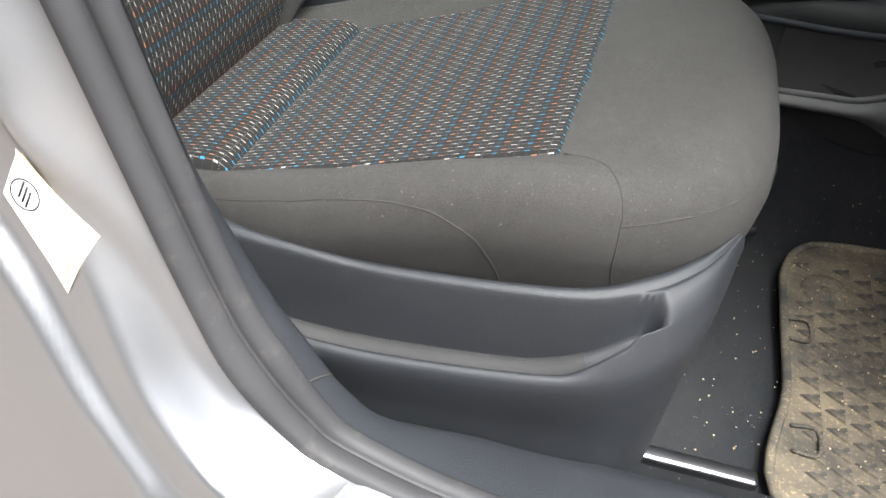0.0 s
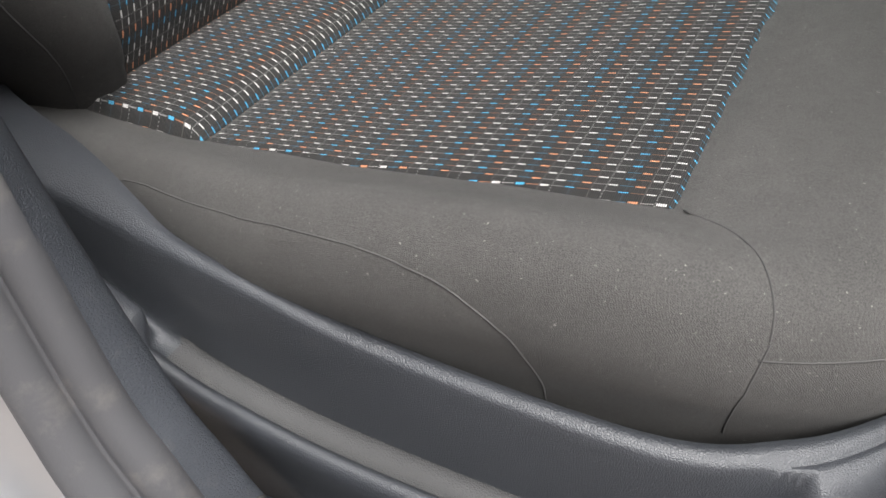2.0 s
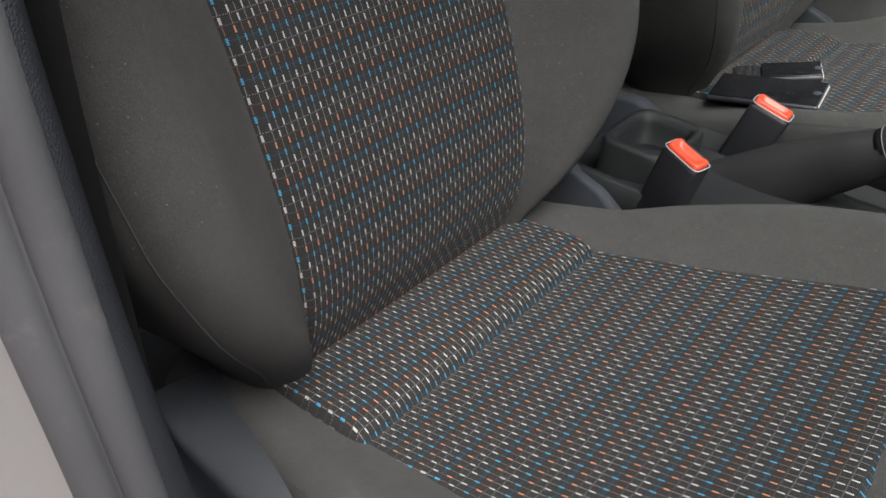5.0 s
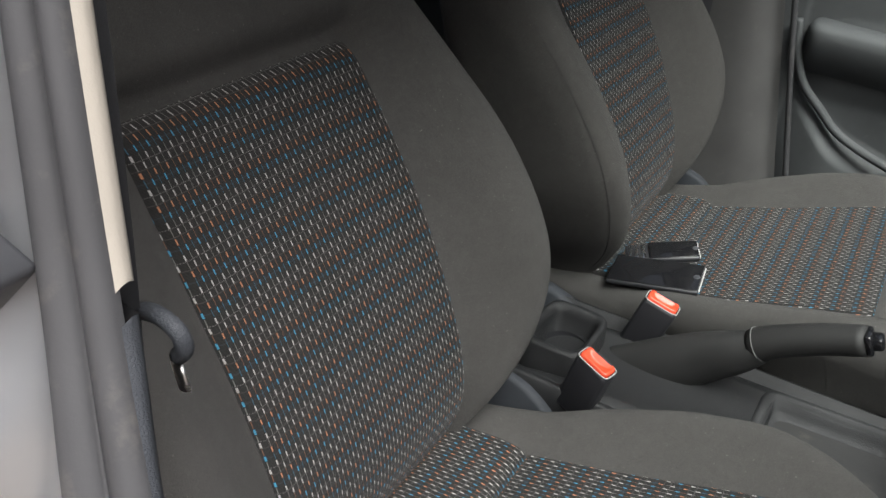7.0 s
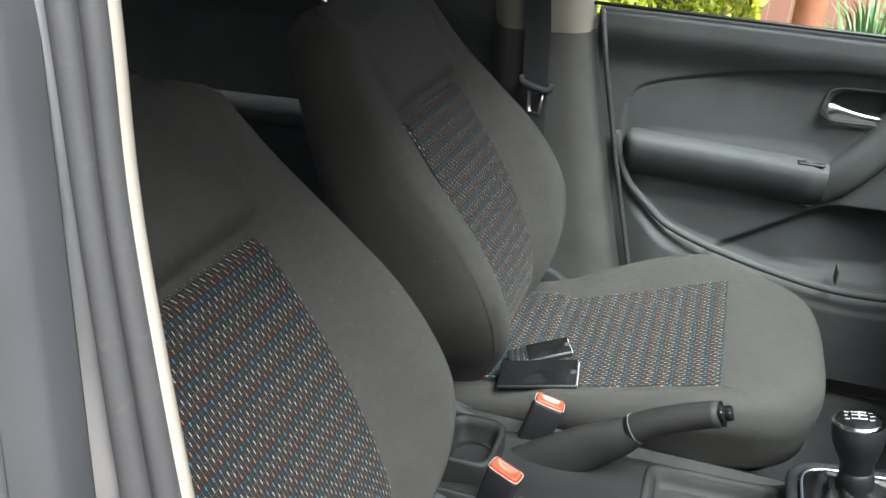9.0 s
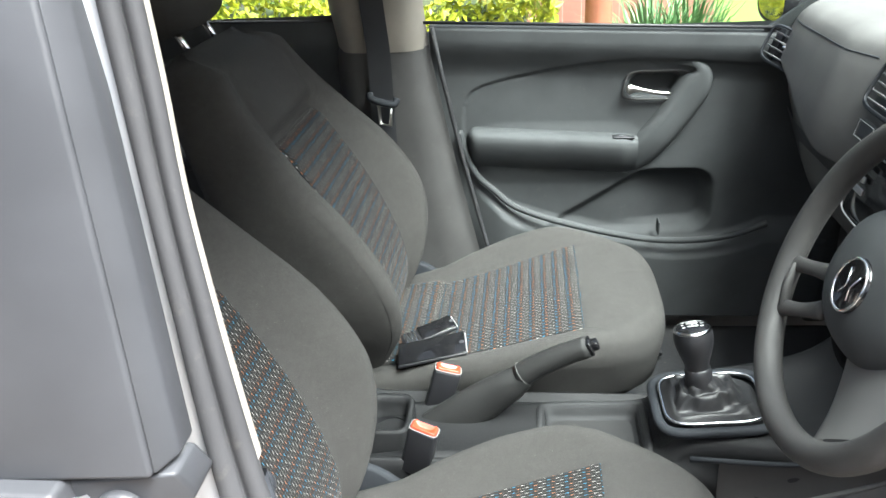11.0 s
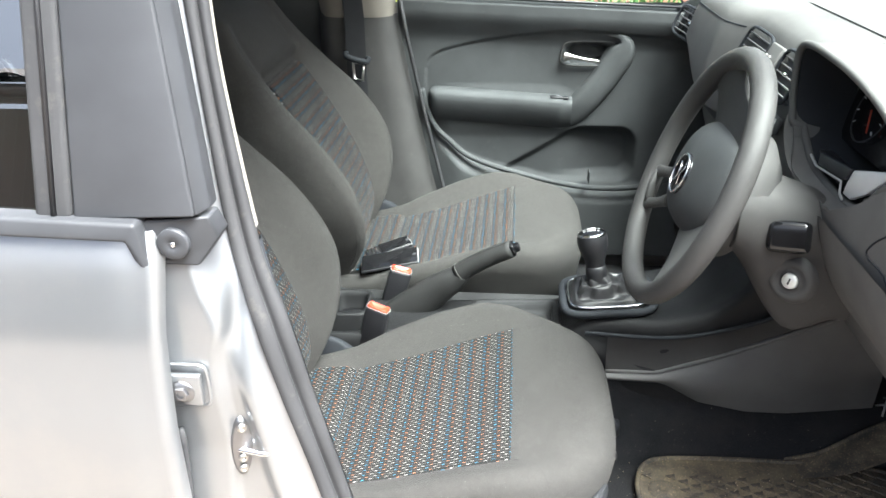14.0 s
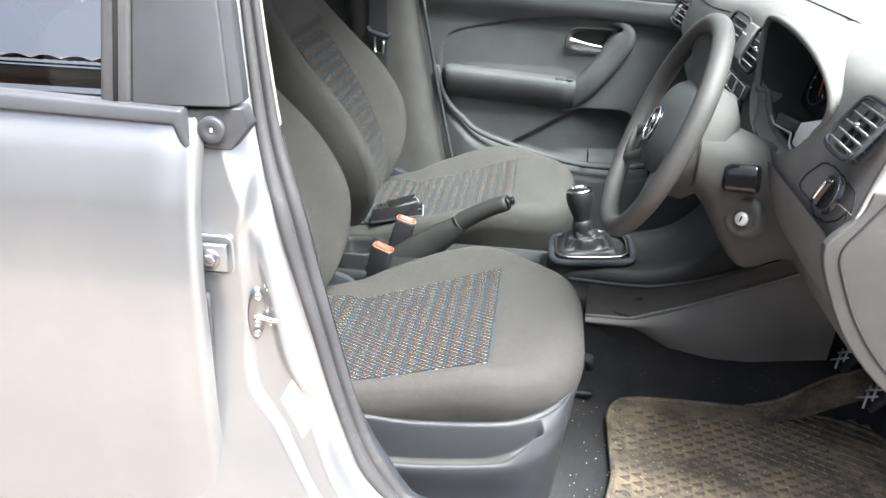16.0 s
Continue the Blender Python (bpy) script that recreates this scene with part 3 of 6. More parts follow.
    def head(a, b):
        p = lambda v, e: math.copysign(abs(v) ** e, v)
        return at(0.752 + 0.098 * p(math.sin(b), 0.7), 0.142 * p(math.cos(b), 0.6) * p(math.cos(a), 0.5), -0.065 + 0.055 * p(math.cos(b), 0.6) * p(math.sin(a), 0.6))

    part("headrest", grid(head, [2 * math.pi * k / 28 for k in range(28)], lin(-math.pi / 2, math.pi / 2, 16), wrap_u=True), "cloth", root)
    # seams of the cushion
    def onto(pts, lift=0.0008):
        return [Vector((x, cy + y, cushion_z(x, y) + lift)) for x, y in pts]

    def wall_point(x, z, sgn):
        """Point of the cushion's side at height z, on its wall or its rounded shoulder."""
        hw = cushion_hw(x)
        z = min(z, cushion_z(x, hw) + 0.017)
        y = hw - interp(cushion_z(x, hw) - z, DROPS)
        if z > cushion_z(x, hw):
            y = next((hw - 0.0004 * k for k in range(90) if cushion_z(x, hw - 0.0004 * k) >= z), hw - 0.03)
        return x, cy + sgn * (y + 0.0004), z

    for sgn in (-1, 1):
        line = [tuple(p) for p in curve([(0.434, 0.170 * sgn), (0.450, 0.176 * sgn), (0.464, 0.188 * sgn), (0.474, 0.202 * sgn), (0.478, 0.2085 * sgn), (0.4798, 0.2130 * sgn)], 26)]
        part("seam", sewn(onto(line), 0.0006), "thread", root)
        wall = [wall_point(x, z, sgn) for x, z in [tuple(p) for p in curve(SEAM_WALL, 40)]]
        part("seam", sewn(wall, 0.0006), "thread", root)
    front_rim = [(x, y) for x, y in rim_line(300) if x > 0.4785]
    part("seam", sewn([(x, cy + y, 0.5553) for x, y in front_rim], 0.0006), "thread", root)
    for sgn in (-1, 1):
        drop = [(0.480, -0.5540, 0.5625), (0.480, -0.5565, 0.550), (0.480, -0.5575, 0.536), (0.480, -0.5545, 0.520), (0.4805, -0.548, 0.505), (0.4815, -0.5425, 0.493)]
        part("seam", sewn([(x, cy - sgn * (y + 0.341), z) for x, y, z in curve(drop, 24)], 0.0006), "thread", root)
    # hinge covers beside the cushion's rear corners
    for sgn in (1,) if cy < 0 else (-1, 1):
        pts = [(-0.10, 0.47), (-0.02, 0.50), (0.05, 0.505), (0.11, 0.485), (0.15, 0.455), (0.15, 0.40), (-0.06, 0.40)]
        bm = prism([(x, cy + sgn * 0.262, z) for x, z in pts], (0, sgn * -0.022, 0), 0.006)
        part("hinge_cover", bm, "plastic", root, "grey moulded hinge cover")
    # base frame and slide rails
    for y in (-0.178, 0.178):
        part("slide_rail", rbox((0.62, 0.016, 0.012), (0.318, cy + y, 0.302), 0.004), "gunmetal" if cy < 0 and y < 0 else "black", root)
        part("rail_foot", rbox((0.05, 0.05, 0.04), (0.50, cy + y, 0.296), 0.006), "black", root)
    part("seat_base", rbox((0.46, 0.40, 0.09), (0.26, cy, 0.375), 0.02), "black", root)
    return root


driver = seat("bucket_seat", -0.341, "dark grey cloth driver seat with a patterned centre", "front seats")
seat("passenger_seat", 0.338, "dark grey cloth passenger seat with phones lying on it", "front seats", lean=-2.5)


# moulded side cover with a pocket, on the driver seat's door side
RIM_IN = [(0.04, -0.522, 0.502), (0.07, -0.536, 0.512), (0.10, -0.546, 0.517), (0.13, -0.553, 0.519), (0.16, -0.561, 0.518), (0.19, -0.570, 0.514), (0.22, -0.578, 0.510), (0.26, -0.580, 0.507), (0.335, -0.579, 0.504), (0.453, -0.573, 0.512), (0.503, -0.551, 0.516), (0.535, -0.522, 0.519), (0.558, -0.490, 0.521)]
RIM_EDGE = [(0.04, -0.578, 0.516), (0.07, -0.583, 0.519), (0.10, -0.585, 0.516), (0.13, -0.586, 0.513), (0.16, -0.586, 0.511), (0.19, -0.587, 0.509), (0.22, -0.588, 0.507), (0.26, -0.589, 0.506), (0.335, -0.589, 0.504), (0.453, -0.583, 0.511), (0.503, -0.564, 0.514), (0.537, -0.533, 0.517), (0.560, -0.493, 0.520)]
RIM_OUT = [(0.04, -0.606, 0.492), (0.07, -0.610, 0.488), (0.10, -0.612, 0.484), (0.13, -0.612, 0.478), (0.16, -0.613, 0.470), (0.19, -0.613, 0.460), (0.22, -0.614, 0.450), (0.26, -0.615, 0.443), (0.345, -0.615, 0.444), (0.465, -0.607, 0.456), (0.518, -0.588, 0.470), (0.550, -0.545, 0.486), (0.566, -0.484, 0.505)]
RIM_LOW = [(0.07, -0.604, 0.37), (0.09, -0.605, 0.365), (0.11, -0.606, 0.36), (0.14, -0.606, 0.355), (0.16, -0.606, 0.35), (0.19, -0.606, 0.345), (0.22, -0.606, 0.343), (0.26, -0.606, 0.34), (0.345, -0.606, 0.335), (0.46, -0.602, 0.33), (0.506, -0.590, 0.325), (0.532, -0.552, 0.32), (0.548, -0.487, 0.32)]
NI = 300
ci, ce, co, cl = (curve(c, NI) for c in (RIM_IN, RIM_EDGE, RIM_OUT, RIM_LOW))


def cover_row(i):
    """One section: rim, pocket back, pocket floor, outer lip, then down the outside."""
    a, e, o, l = (Vector(c[i]) for c in (ci, ce, co, cl))
    x0 = a.x
    step = 1 - sm(x0, 0.205, 0.216)
    row = [a.lerp(e, t) + Vector((0, 0, 0.0025 * math.sin(math.pi * t))) for t in (0, 0.2, 0.4, 0.6, 0.8, 0.93)]
    fz = o.z - 0.005
    lip = o.z + 0.004 + 0.010 * step
    wi = 0.30 + 0.36 * step
    pts = [(0.0, e.z - 0.001), (0.03, e.z - 0.006), (0.06, e.z - 0.03), (0.10, fz + 0.006), (0.16, fz), (0.45 - 0.2 * step, fz), (0.97 - wi, fz + 0.001), (0.985 - wi, lip - 0.006), (1.0 - wi, lip - 0.0012), (1.06 - wi, lip), (1.0 - 0.5 * wi, lip + 0.001), (1.0 - 0.18 * wi, lip - 0.001), (1.0, o.z)]
    for t, z in pts:
        u = min(abs(t - 0.33) / 0.38, 1.0)
        end = 0.516 - 0.034 * (1 - math.sqrt(1 - u * u))
        p = (1 - 0.22 * sm(x0, 0.43, end)) * (1 - sm(x0, end - 0.008, end)) if t < 0.70 else 1 - sm(x0, 0.45, 0.505)
        flat = e.z + (o.z - e.z) * t**1.9 + 0.004 * math.sin(math.pi * t)
        row.append(Vector((e.x + (o.x - e.x) * t, e.y + (o.y - e.y) * t, flat + (z - flat) * p)))
    out = Vector((max(o.x - 0.48, 0) * 6, -1, 0)).normalized()
    for k in range(1, 14):
        t = k / 13
        bulge = 0.002 * math.sin(math.pi * min(t * 12, 1)) - 0.004 * sm(t, 0.1, 0.5)
        row.append(o.lerp(l, t) + out * bulge)
    return row


rows_ = [cover_row(i) for i in range(NI)]
nt = len(rows_[0])
V = [tuple(p) for r in rows_ for p in r]
F = [(i * nt + k, i * nt + k + 1, (i + 1) * nt + k + 1, (i + 1) * nt + k) for i in range(NI - 1) for k in range(nt - 1)]
# pocket floor faces, split off for the paler lit and dusty colour
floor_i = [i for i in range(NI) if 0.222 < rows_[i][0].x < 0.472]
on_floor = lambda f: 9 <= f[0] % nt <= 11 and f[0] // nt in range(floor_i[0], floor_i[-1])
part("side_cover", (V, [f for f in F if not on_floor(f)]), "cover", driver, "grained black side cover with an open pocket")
part("pocket_floor", (V, [f for f in F if on_floor(f)]), "dusty", driver, "dusty floor of the side pocket, coloured paler as if lit from above")
part("tilt_lever", tube([(0.585, -0.235, 0.43), (0.606, -0.233, 0.425), (0.609, -0.226, 0.40)], [0.010, 0.011, 0.008], 12), "plastic", driver, "grey lever under the cushion")

# ---- camera-side body: pillar, sill, seal ----
body = thing("car_body", "silver car body with the driver door standing open", "car body")
# stations of the opening's edge: outer seal edge, inner seal edge, inner trim edge
OPEN = [((0.090, -0.572, 1.36), (0.114, -0.561, 1.36), (0.1130, -0.5530, 1.36)), ((0.110, -0.600, 1.20), (0.132, -0.589, 1.20), (0.1310, -0.5810, 1.20)),
        ((0.123, -0.620, 1.095), (0.143, -0.609, 1.10), (0.1420, -0.6010, 1.10)), ((0.142, -0.647, 0.95), (0.169, -0.634, 0.945), (0.1680, -0.6260, 0.945)),
        ((0.168, -0.674, 0.86), (0.198, -0.653, 0.86), (0.190, -0.645, 0.86)), ((0.191, -0.684, 0.78), (0.217, -0.659, 0.78), (0.206, -0.650, 0.78)),
        ((0.213, -0.687, 0.70), (0.237, -0.663, 0.70), (0.224, -0.652, 0.70)), ((0.234, -0.690, 0.62), (0.256, -0.664, 0.62), (0.242, -0.650, 0.62)),
        ((0.262, -0.698, 0.54), (0.281, -0.668, 0.54), (0.283, -0.652, 0.530)), ((0.280, -0.702, 0.500), (0.298, -0.668, 0.504), (0.303, -0.650, 0.492)),
        ((0.310, -0.703, 0.462), (0.322, -0.668, 0.460), (0.327, -0.644, 0.444)), ((0.345, -0.704, 0.440), (0.352, -0.668, 0.432), (0.356, -0.628, 0.404)),
        ((0.45, -0.704, 0.415), (0.45, -0.668, 0.405), (0.45, -0.595, 0.370)), ((0.65, -0.704, 0.405), (0.65, -0.668, 0.396), (0.65, -0.59, 0.366)),
        ((0.95, -0.704, 0.400), (0.95, -0.668, 0.392), (0.95, -0.585, 0.362)), ((1.25, -0.704, 0.42), (1.25, -0.668, 0.41), (1.25, -0.585, 0.38))]
NS = 150
c_out, c_in, c_trim = (curve([st[k] for st in OPEN], NS) for k in range(3))
SEAL_T = [0.0, 0.04, 0.10, 0.18, 0.27, 0.36, 0.43, 0.48, 0.51, 0.54, 0.60, 0.68, 0.77, 0.86, 0.93, 0.97, 1.0]


def seal_at(i, t):
    """Two rounded rubber lobes between the outer and the inner seal edge."""
    a, b = Vector(c_out[i]), Vector(c_in[i])
    d = Vector(c_out[min(i + 1, NS - 1)]) - Vector(c_out[max(i - 1, 0)])
    n = d.cross(b - a).normalized()
    if n.dot(Vector((0.5, -0.6, 0.62))) < 0:
        n = -n
    if t < 0.51:
        h = 0.0065 * math.sqrt(max(1 - ((t - 0.255) / 0.255) ** 2, 0.0))
    else:
        h = 0.0085 * math.sqrt(max(1 - ((t - 0.755) / 0.245) ** 2, 0.0))
    return a + (b - a) * t + n * (h - 0.002)


part("door_seal", grid(seal_at, list(range(NS)), SEAL_T), "rubber", body, "dark grey two-lobed rubber door seal")


def trim_at(i, t):
    """Trim band from the seal inwards, with a rounded edge, then back towards the cabin."""
    a, b = Vector(c_in[i]), Vector(c_trim[i])
    if t <= 1:
        return a + (b - a) * t + Vector((0.001 * math.sin(math.pi * t), 0, 0.002 * math.sin(math.pi * t)))
    back = Vector((-0.07, 0.012, -0.02 if b.z < 0.45 else 0))
    return b + back * (t - 1)


split = max(i for i in range(NS) if c_in[i][2] > 0.945)
part("upper_pillar_trim", grid(trim_at, list(range(split + 1)), [-0.2, 0, 0.2, 0.4, 0.6, 0.8, 1.0, 1.3, 2.0]), "cream", body, "cream upper pillar trim")
part("lower_pillar_trim", grid(trim_at, list(range(split + 1, NS)), [-0.2, 0, 0.2, 0.4, 0.6, 0.8, 1.0, 1.3, 2.0]), "plastic", body, "grained black trim inside the seal")
joint = min(range(60, NS), key=lambda i: abs(c_in[i][0] - 0.312))
part("trim_joint", tube([trim_at(joint, t) + Vector((0, -0.0006, 0.0006)) for t in lin(0, 1, 6)], 0.0009, 6), "thread", body)
JY = [(0.30, -0.785), (0.40, -0.768), (0.5, -0.748), (0.58, -0.728), (0.66, -0.712), (0.73, -0.703), (0.8, -0.706), (0.9, -0.692), (0.985, -0.675), (1.2, -0.618), (1.36, -0.583)]
CH_L = [(0.30, 0.40), (0.40, 0.29), (0.497, 0.220), (0.58, 0.175), (0.637, 0.138), (0.733, 0.137), (0.80, 0.134), (0.839, 0.133), (0.877, 0.142), (0.955, 0.147), (1.36, 0.10)]
CH_R = [(0.30, 0.45), (0.40, 0.34), (0.497, 0.275), (0.557, 0.245), (0.611, 0.216), (0.671, 0.178), (0.777, 0.159), (0.857, 0.154), (0.903, 0.164), (0.951, 0.164), (1.36, 0.12)]
seal_by_z = sorted([(p[2], p[0], p[1]) for p in c_out if p[0] < 0.36])


def jamb(s, z):
    """Painted pillar face from behind the rear door's edge to the seal, with a pressed channel down it."""
    k = float(np.interp(z, [q[0] for q in seal_by_z], [q[1] for q in seal_by_z]))
    yk = float(np.interp(z, [q[0] for q in seal_by_z], [q[2] for q in seal_by_z])) + 0.004
    flat = interp(z, JY)
    x = 0.035 + (k - 0.035) * s
    y = flat + (yk - flat) * sm(x, k - 0.035, k)
    a, b = ease(z, CH_L), ease(z, CH_R)
    y += 0.011 * sm(x, a - 0.006, a + 0.008) * (1 - sm(x, b - 0.008, b + 0.010)) * sm(k - x, 0, 0.02)
    return x, y, z


part("b_pillar", grid(jamb, lin(0, 1, 90), lin(0.30, 1.36, 150)), "paint", body, "bare silver-painted door pillar")


low = sorted([(p[0], p[2], p[1]) for p in c_out if p[2] < 0.56])


def sill(x, a):
    """Rounded sill below the seal, sweeping up into the pillar."""
    top = float(np.interp(x, [q[0] for q in low], [q[1] for q in low])) + (0.10 * max(0.255 - x, 0))
    c, s_ = math.cos(min(a, math.pi / 2)), math.sin(min(a, math.pi / 2))
    y = -0.703 - 0.075 * s_
    z = 0.27 + (top - 0.27) * c - 0.22 * max(a - math.pi / 2, 0) / 0.8
    tuck = 1 - sm(x, 0.275, 0.37)
    return x, y + 0.03 * max(a - math.pi / 2, 0) + 0.045 * tuck, z - 0.030 * tuck


part("sill_outer", grid(sill, lin(0.275, 1.25, 90), lin(-0.02, math.pi / 2 + 0.8, 26)), "paint", body, "silver outer sill")
part("inner_sill", grid(lambda x, t: (x, -0.555 - 0.01 * t, 0.334 - 0.06 * t), lin(-0.2, 1.2, 20), lin(0, 1, 4)), "carpet", body)


def pillar_y(x, z):
    ss = lin(0, 1, 60)
    rows = [jamb(v, z) for v in ss]
    return float(np.interp(x, [r[0] for r in rows], [r[1] for r in rows]))


# striker, hinge bolt plate, sticker on the pillar
py_ = pillar_y(0.145, 0.73) - 0.004
sm_ = Matrix.Translation((0.145, py_, 0.729)) @ pose(0, 0, 0, 90, 0, 28) @ pose(0, 0, 0, 0, 0, -4)
plate = part("striker_plate", lathe([(0, 0.003), (0.0095, 0.003), (0.0112, 0.0015), (0.0118, -0.004)], sm_ @ Matrix.Diagonal((1.0, 3.2, 1, 1)), 32), "gunmetal", body, "oval steel striker plate")
for dz in (-0.026, -0.012, 0.026):
    part("screw", lathe([(0.0, 0.002), (0.0022, 0.002), (0.0026, 0.004), (0.0044, 0.0038), (0.0052, 0.001)], sm_ @ Matrix.Translation((0, dz, 0.003)), 14), "steel", plate)
SL = [(-0.004, -0.002, -0.003), (0.012, -0.004, -0.004), (0.026, -0.005, -0.005), (0.031, -0.001, -0.003), (0.035, 0.010, 0.002), (0.036, 0.014, 0.004), (0.031, 0.017, 0.006), (0.018, 0.015, 0.006), (0.008, 0.010, 0.004), (-0.002, 0.002, 0.000)]
part("striker_loop", tube(curve([(0.145 + a, py_ + b, 0.729 + c) for a, b, c in SL], 50), 0.0034, 10), "chrome", body, "bright steel door striker loop")
hy = pillar_y(0.097, 0.808)
part("hinge_plate", rbox((0.040, 0.008, 0.036), (0.098, hy - 0.004, 0.809), 0.002), "paint", body)
part("hinge_recess", tube([(0.099 + sq(a, 0.0245, 0.0245, 0.35)[0], hy - 0.0005, 0.811 + sq(a, 0.0245, 0.0245, 0.35)[1]) for a in ang], 0.0022, 8, closed=True), "paint", body)
part("hinge_washer", lathe([(0, 0.002), (0.012, 0.002), (0.013, 0.0)], Matrix.Translation((0.098, hy - 0.0085, 0.808)) @ pose(0, 0, 0, 90, 0, 0), 24), "gunmetal", body)
part("hinge_bolt", lathe([(0.0, 0.0015), (0.0042, 0.0015), (0.0046, 0.0045), (0.0074, 0.0045), (0.0085, 0.0035), (0.0085, 0.0)], Matrix.Translation((0.098, hy - 0.0100, 0.808)) @ pose(0, 0, 0, 90, 0, 0), 6), "gunmetal", body, smooth=False)
# paper sticker, edge peeling above a smear of old glue
sa = Vector((0.190, 0, 0.644))
dx, dn = Vector((0.521, 0, -0.853)), Vector((0.472, 0, 0.881))


def on_pillar(p, lift):
    return Vector((p.x, pillar_y(p.x, p.z) - lift, p.z))


def patch(a, l, w, lift, nl=10, nw=6):
    return grid(lambda u, v: on_pillar(a + dx * u - dn * v, lift), lin(0, l, nl), lin(0, w, nw))


part("glue_smear", patch(sa + dx * 0.003, 0.056, 0.034, 0.0012), "glue", body, "yellowed old glue")
part("sticker", patch(sa, 0.053, 0.032, 0.0024), "paper", body, "white paper sticker with small print")
lc = sa + dx * 0.013 - dn * 0.017
part("round_mark", tube([on_pillar(lc + Vector((0.0085 * math.cos(a), 0, 0.0085 * math.sin(a))), 0.0028) for a in [2 * math.pi * k / 32 for k in range(32)]], 0.0004, 5, closed=True), "ink", body)
for k in (-1, 0, 1):
    part("mark_bar", tube([on_pillar(lc + dx * (0.003 * k) + dn * 0.005, 0.0028), on_pillar(lc + dx * (0.003 * k) - dn * 0.005, 0.0028)], 0.0006, 5), "ink", body)
for k in range(4):
    o = sa + dx * (0.030 + 0.005 * k) - dn * 0.005
    part("print_bar", tube([on_pillar(o, 0.0027), on_pillar(o - dn * (0.022 - 0.005 * (k % 3)), 0.0027)], 0.00022, 4), "ink", body)

# ---- rear door, seen from outside ----
rear = thing("rear_door", "closed silver rear door with dark reflecting window", "car door")
SK = [(0.25, -0.735), (0.45, -0.756), (0.62, -0.758), (0.78, -0.748), (0.88, -0.732), (0.945, -0.712), (0.975, -0.698)]


def door_x(z):
    return ease(z, [(0.25, 0.096), (0.477, 0.099), (0.54, 0.101), (0.675, 0.098), (0.775, 0.094), (0.867, 0.092), (0.953, 0.094), (1.0, 0.094)])


def skin(d, z):
    """Outer door skin; d runs from the rounded front edge rearwards."""
    y = interp(z, SK) + 0.006 * sm(d, 0.05, 0.012) * sm(z, 0.3, 0.4)
    if d < 0.014:
        y += 0.016 * (1 - d / 0.014) ** 2.2
    return door_x(z) - d, y, z


part("door_skin", grid(skin, [0.0, 0.001, 0.0022, 0.004, 0.006, 0.0085, 0.011, 0.014, 0.018, 0.024, 0.032, 0.042, 0.055] + lin(0.08, 1.05, 22), [0.25 + 0.725 * k / 59 for k in range(60)]), "paint", rear)
part("door_edge", grid(lambda t, z: (door_x(z) - 0.016 * t, interp(z, SK) + 0.022 + 0.012 * t, z), lin(0, 1, 4), lin(0.25, 0.955, 30)), "paint", rear)
part("edge_seal", tube([(0.088, interp(z, JY) - 0.006, z) for z in lin(0.60, 0.76, 8)], 0.004, 8), "rubber", rear, "black door edge seal")
bm = prism([(-0.95, -0.712, 0.996), (0.066, -0.710, 0.970), (0.072, -0.709, 0.950), (0.076, -0.706, 0.942), (0.086, -0.706, 0.941), (0.082, -0.706, 0.955), (0.078, -0.708, 0.988), (-0.95, -0.70, 1.018)], (0, 0.03, 0), 0.005, 3)
part("belt_moulding", bm, "satin", rear, "black window moulding")
tum = lambda z: -0.698 + 0.28 * (z - 0.98)
bm = prism([(0.014, tum(0.986), 0.986), (0.130, tum(0.990) + 0.002, 0.990), (0.088, tum(1.25) + 0.002, 1.25), (0.066, tum(1.40) + 0.002, 1.40), (0.010, tum(1.40), 1.40)], (0, 0.02, 0), 0.003)
part("pillar_cover", bm, "satin", rear, "satin black pillar cover")
bm = prism([(0.130, tum(0.990) + 0.004, 0.990), (0.1390, tum(0.990) + 0.022, 0.992), (0.0952, tum(1.25) + 0.022, 1.25), (0.0715, tum(1.40) + 0.022, 1.40), (0.066, tum(1.40) + 0.004, 1.40), (0.088, tum(1.25) + 0.004, 1.25)], (0, 0.02, 0), 0.002)
part("cover_flank", bm, "satin", rear)
bm = prism([(-0.024, tum(0.986) - 0.001, 0.986), (0.013, tum(0.986) - 0.001, 0.986), (0.009, tum(1.40) - 0.001, 1.40), (-0.026, tum(1.40) - 0.001, 1.40)], (0, 0.02, 0), 0.006, 3)
part("glass_run", bm, "rubber", rear, "rubber window run")
part("run_groove", tube([(-0.004, tum(0.99) - 0.001, 0.99), (-0.008, tum(1.40) - 0.001, 1.40)], 0.003, 6), "black", rear)
part("window_glass", ([(-0.95, tum(0.99) + 0.010, 0.985), (-0.015, tum(0.985) + 0.010, 0.985), (-0.015, tum(1.40) + 0.010, 1.40), (-0.85, tum(1.40) + 0.010, 1.40)], [(0, 1, 2, 3)]), "dark_glass", rear, "dark reflecting rear window", smooth=False)
bm = prism([(0.076, -0.690, 0.984), (0.140, -0.686, 0.988), (0.143, -0.672, 0.962), (0.125, -0.688, 0.937), (0.080, -0.690, 0.939)], (0, 0.03, 0), 0.003)
part("corner_block", bm, "satin", rear, "black plastic corner piece")
cm = Matrix.Translation((0.105, -0.692, 0.962)) @ pose(0, 0, 0, 90, 0, 0)
part("cap", lathe([(0, 0.001), (0.0035, 0.001), (0.0045, 0.0022), (0.0145, 0.0022), (0.0158, 0.001), (0.016, -0.004)], cm, 36), "satin", rear, "round black screw cap")
part("cap_screw", lathe([(0, 0.0026), (0.0026, 0.0024), (0.003, 0.001)], cm, 10), "chrome", rear)

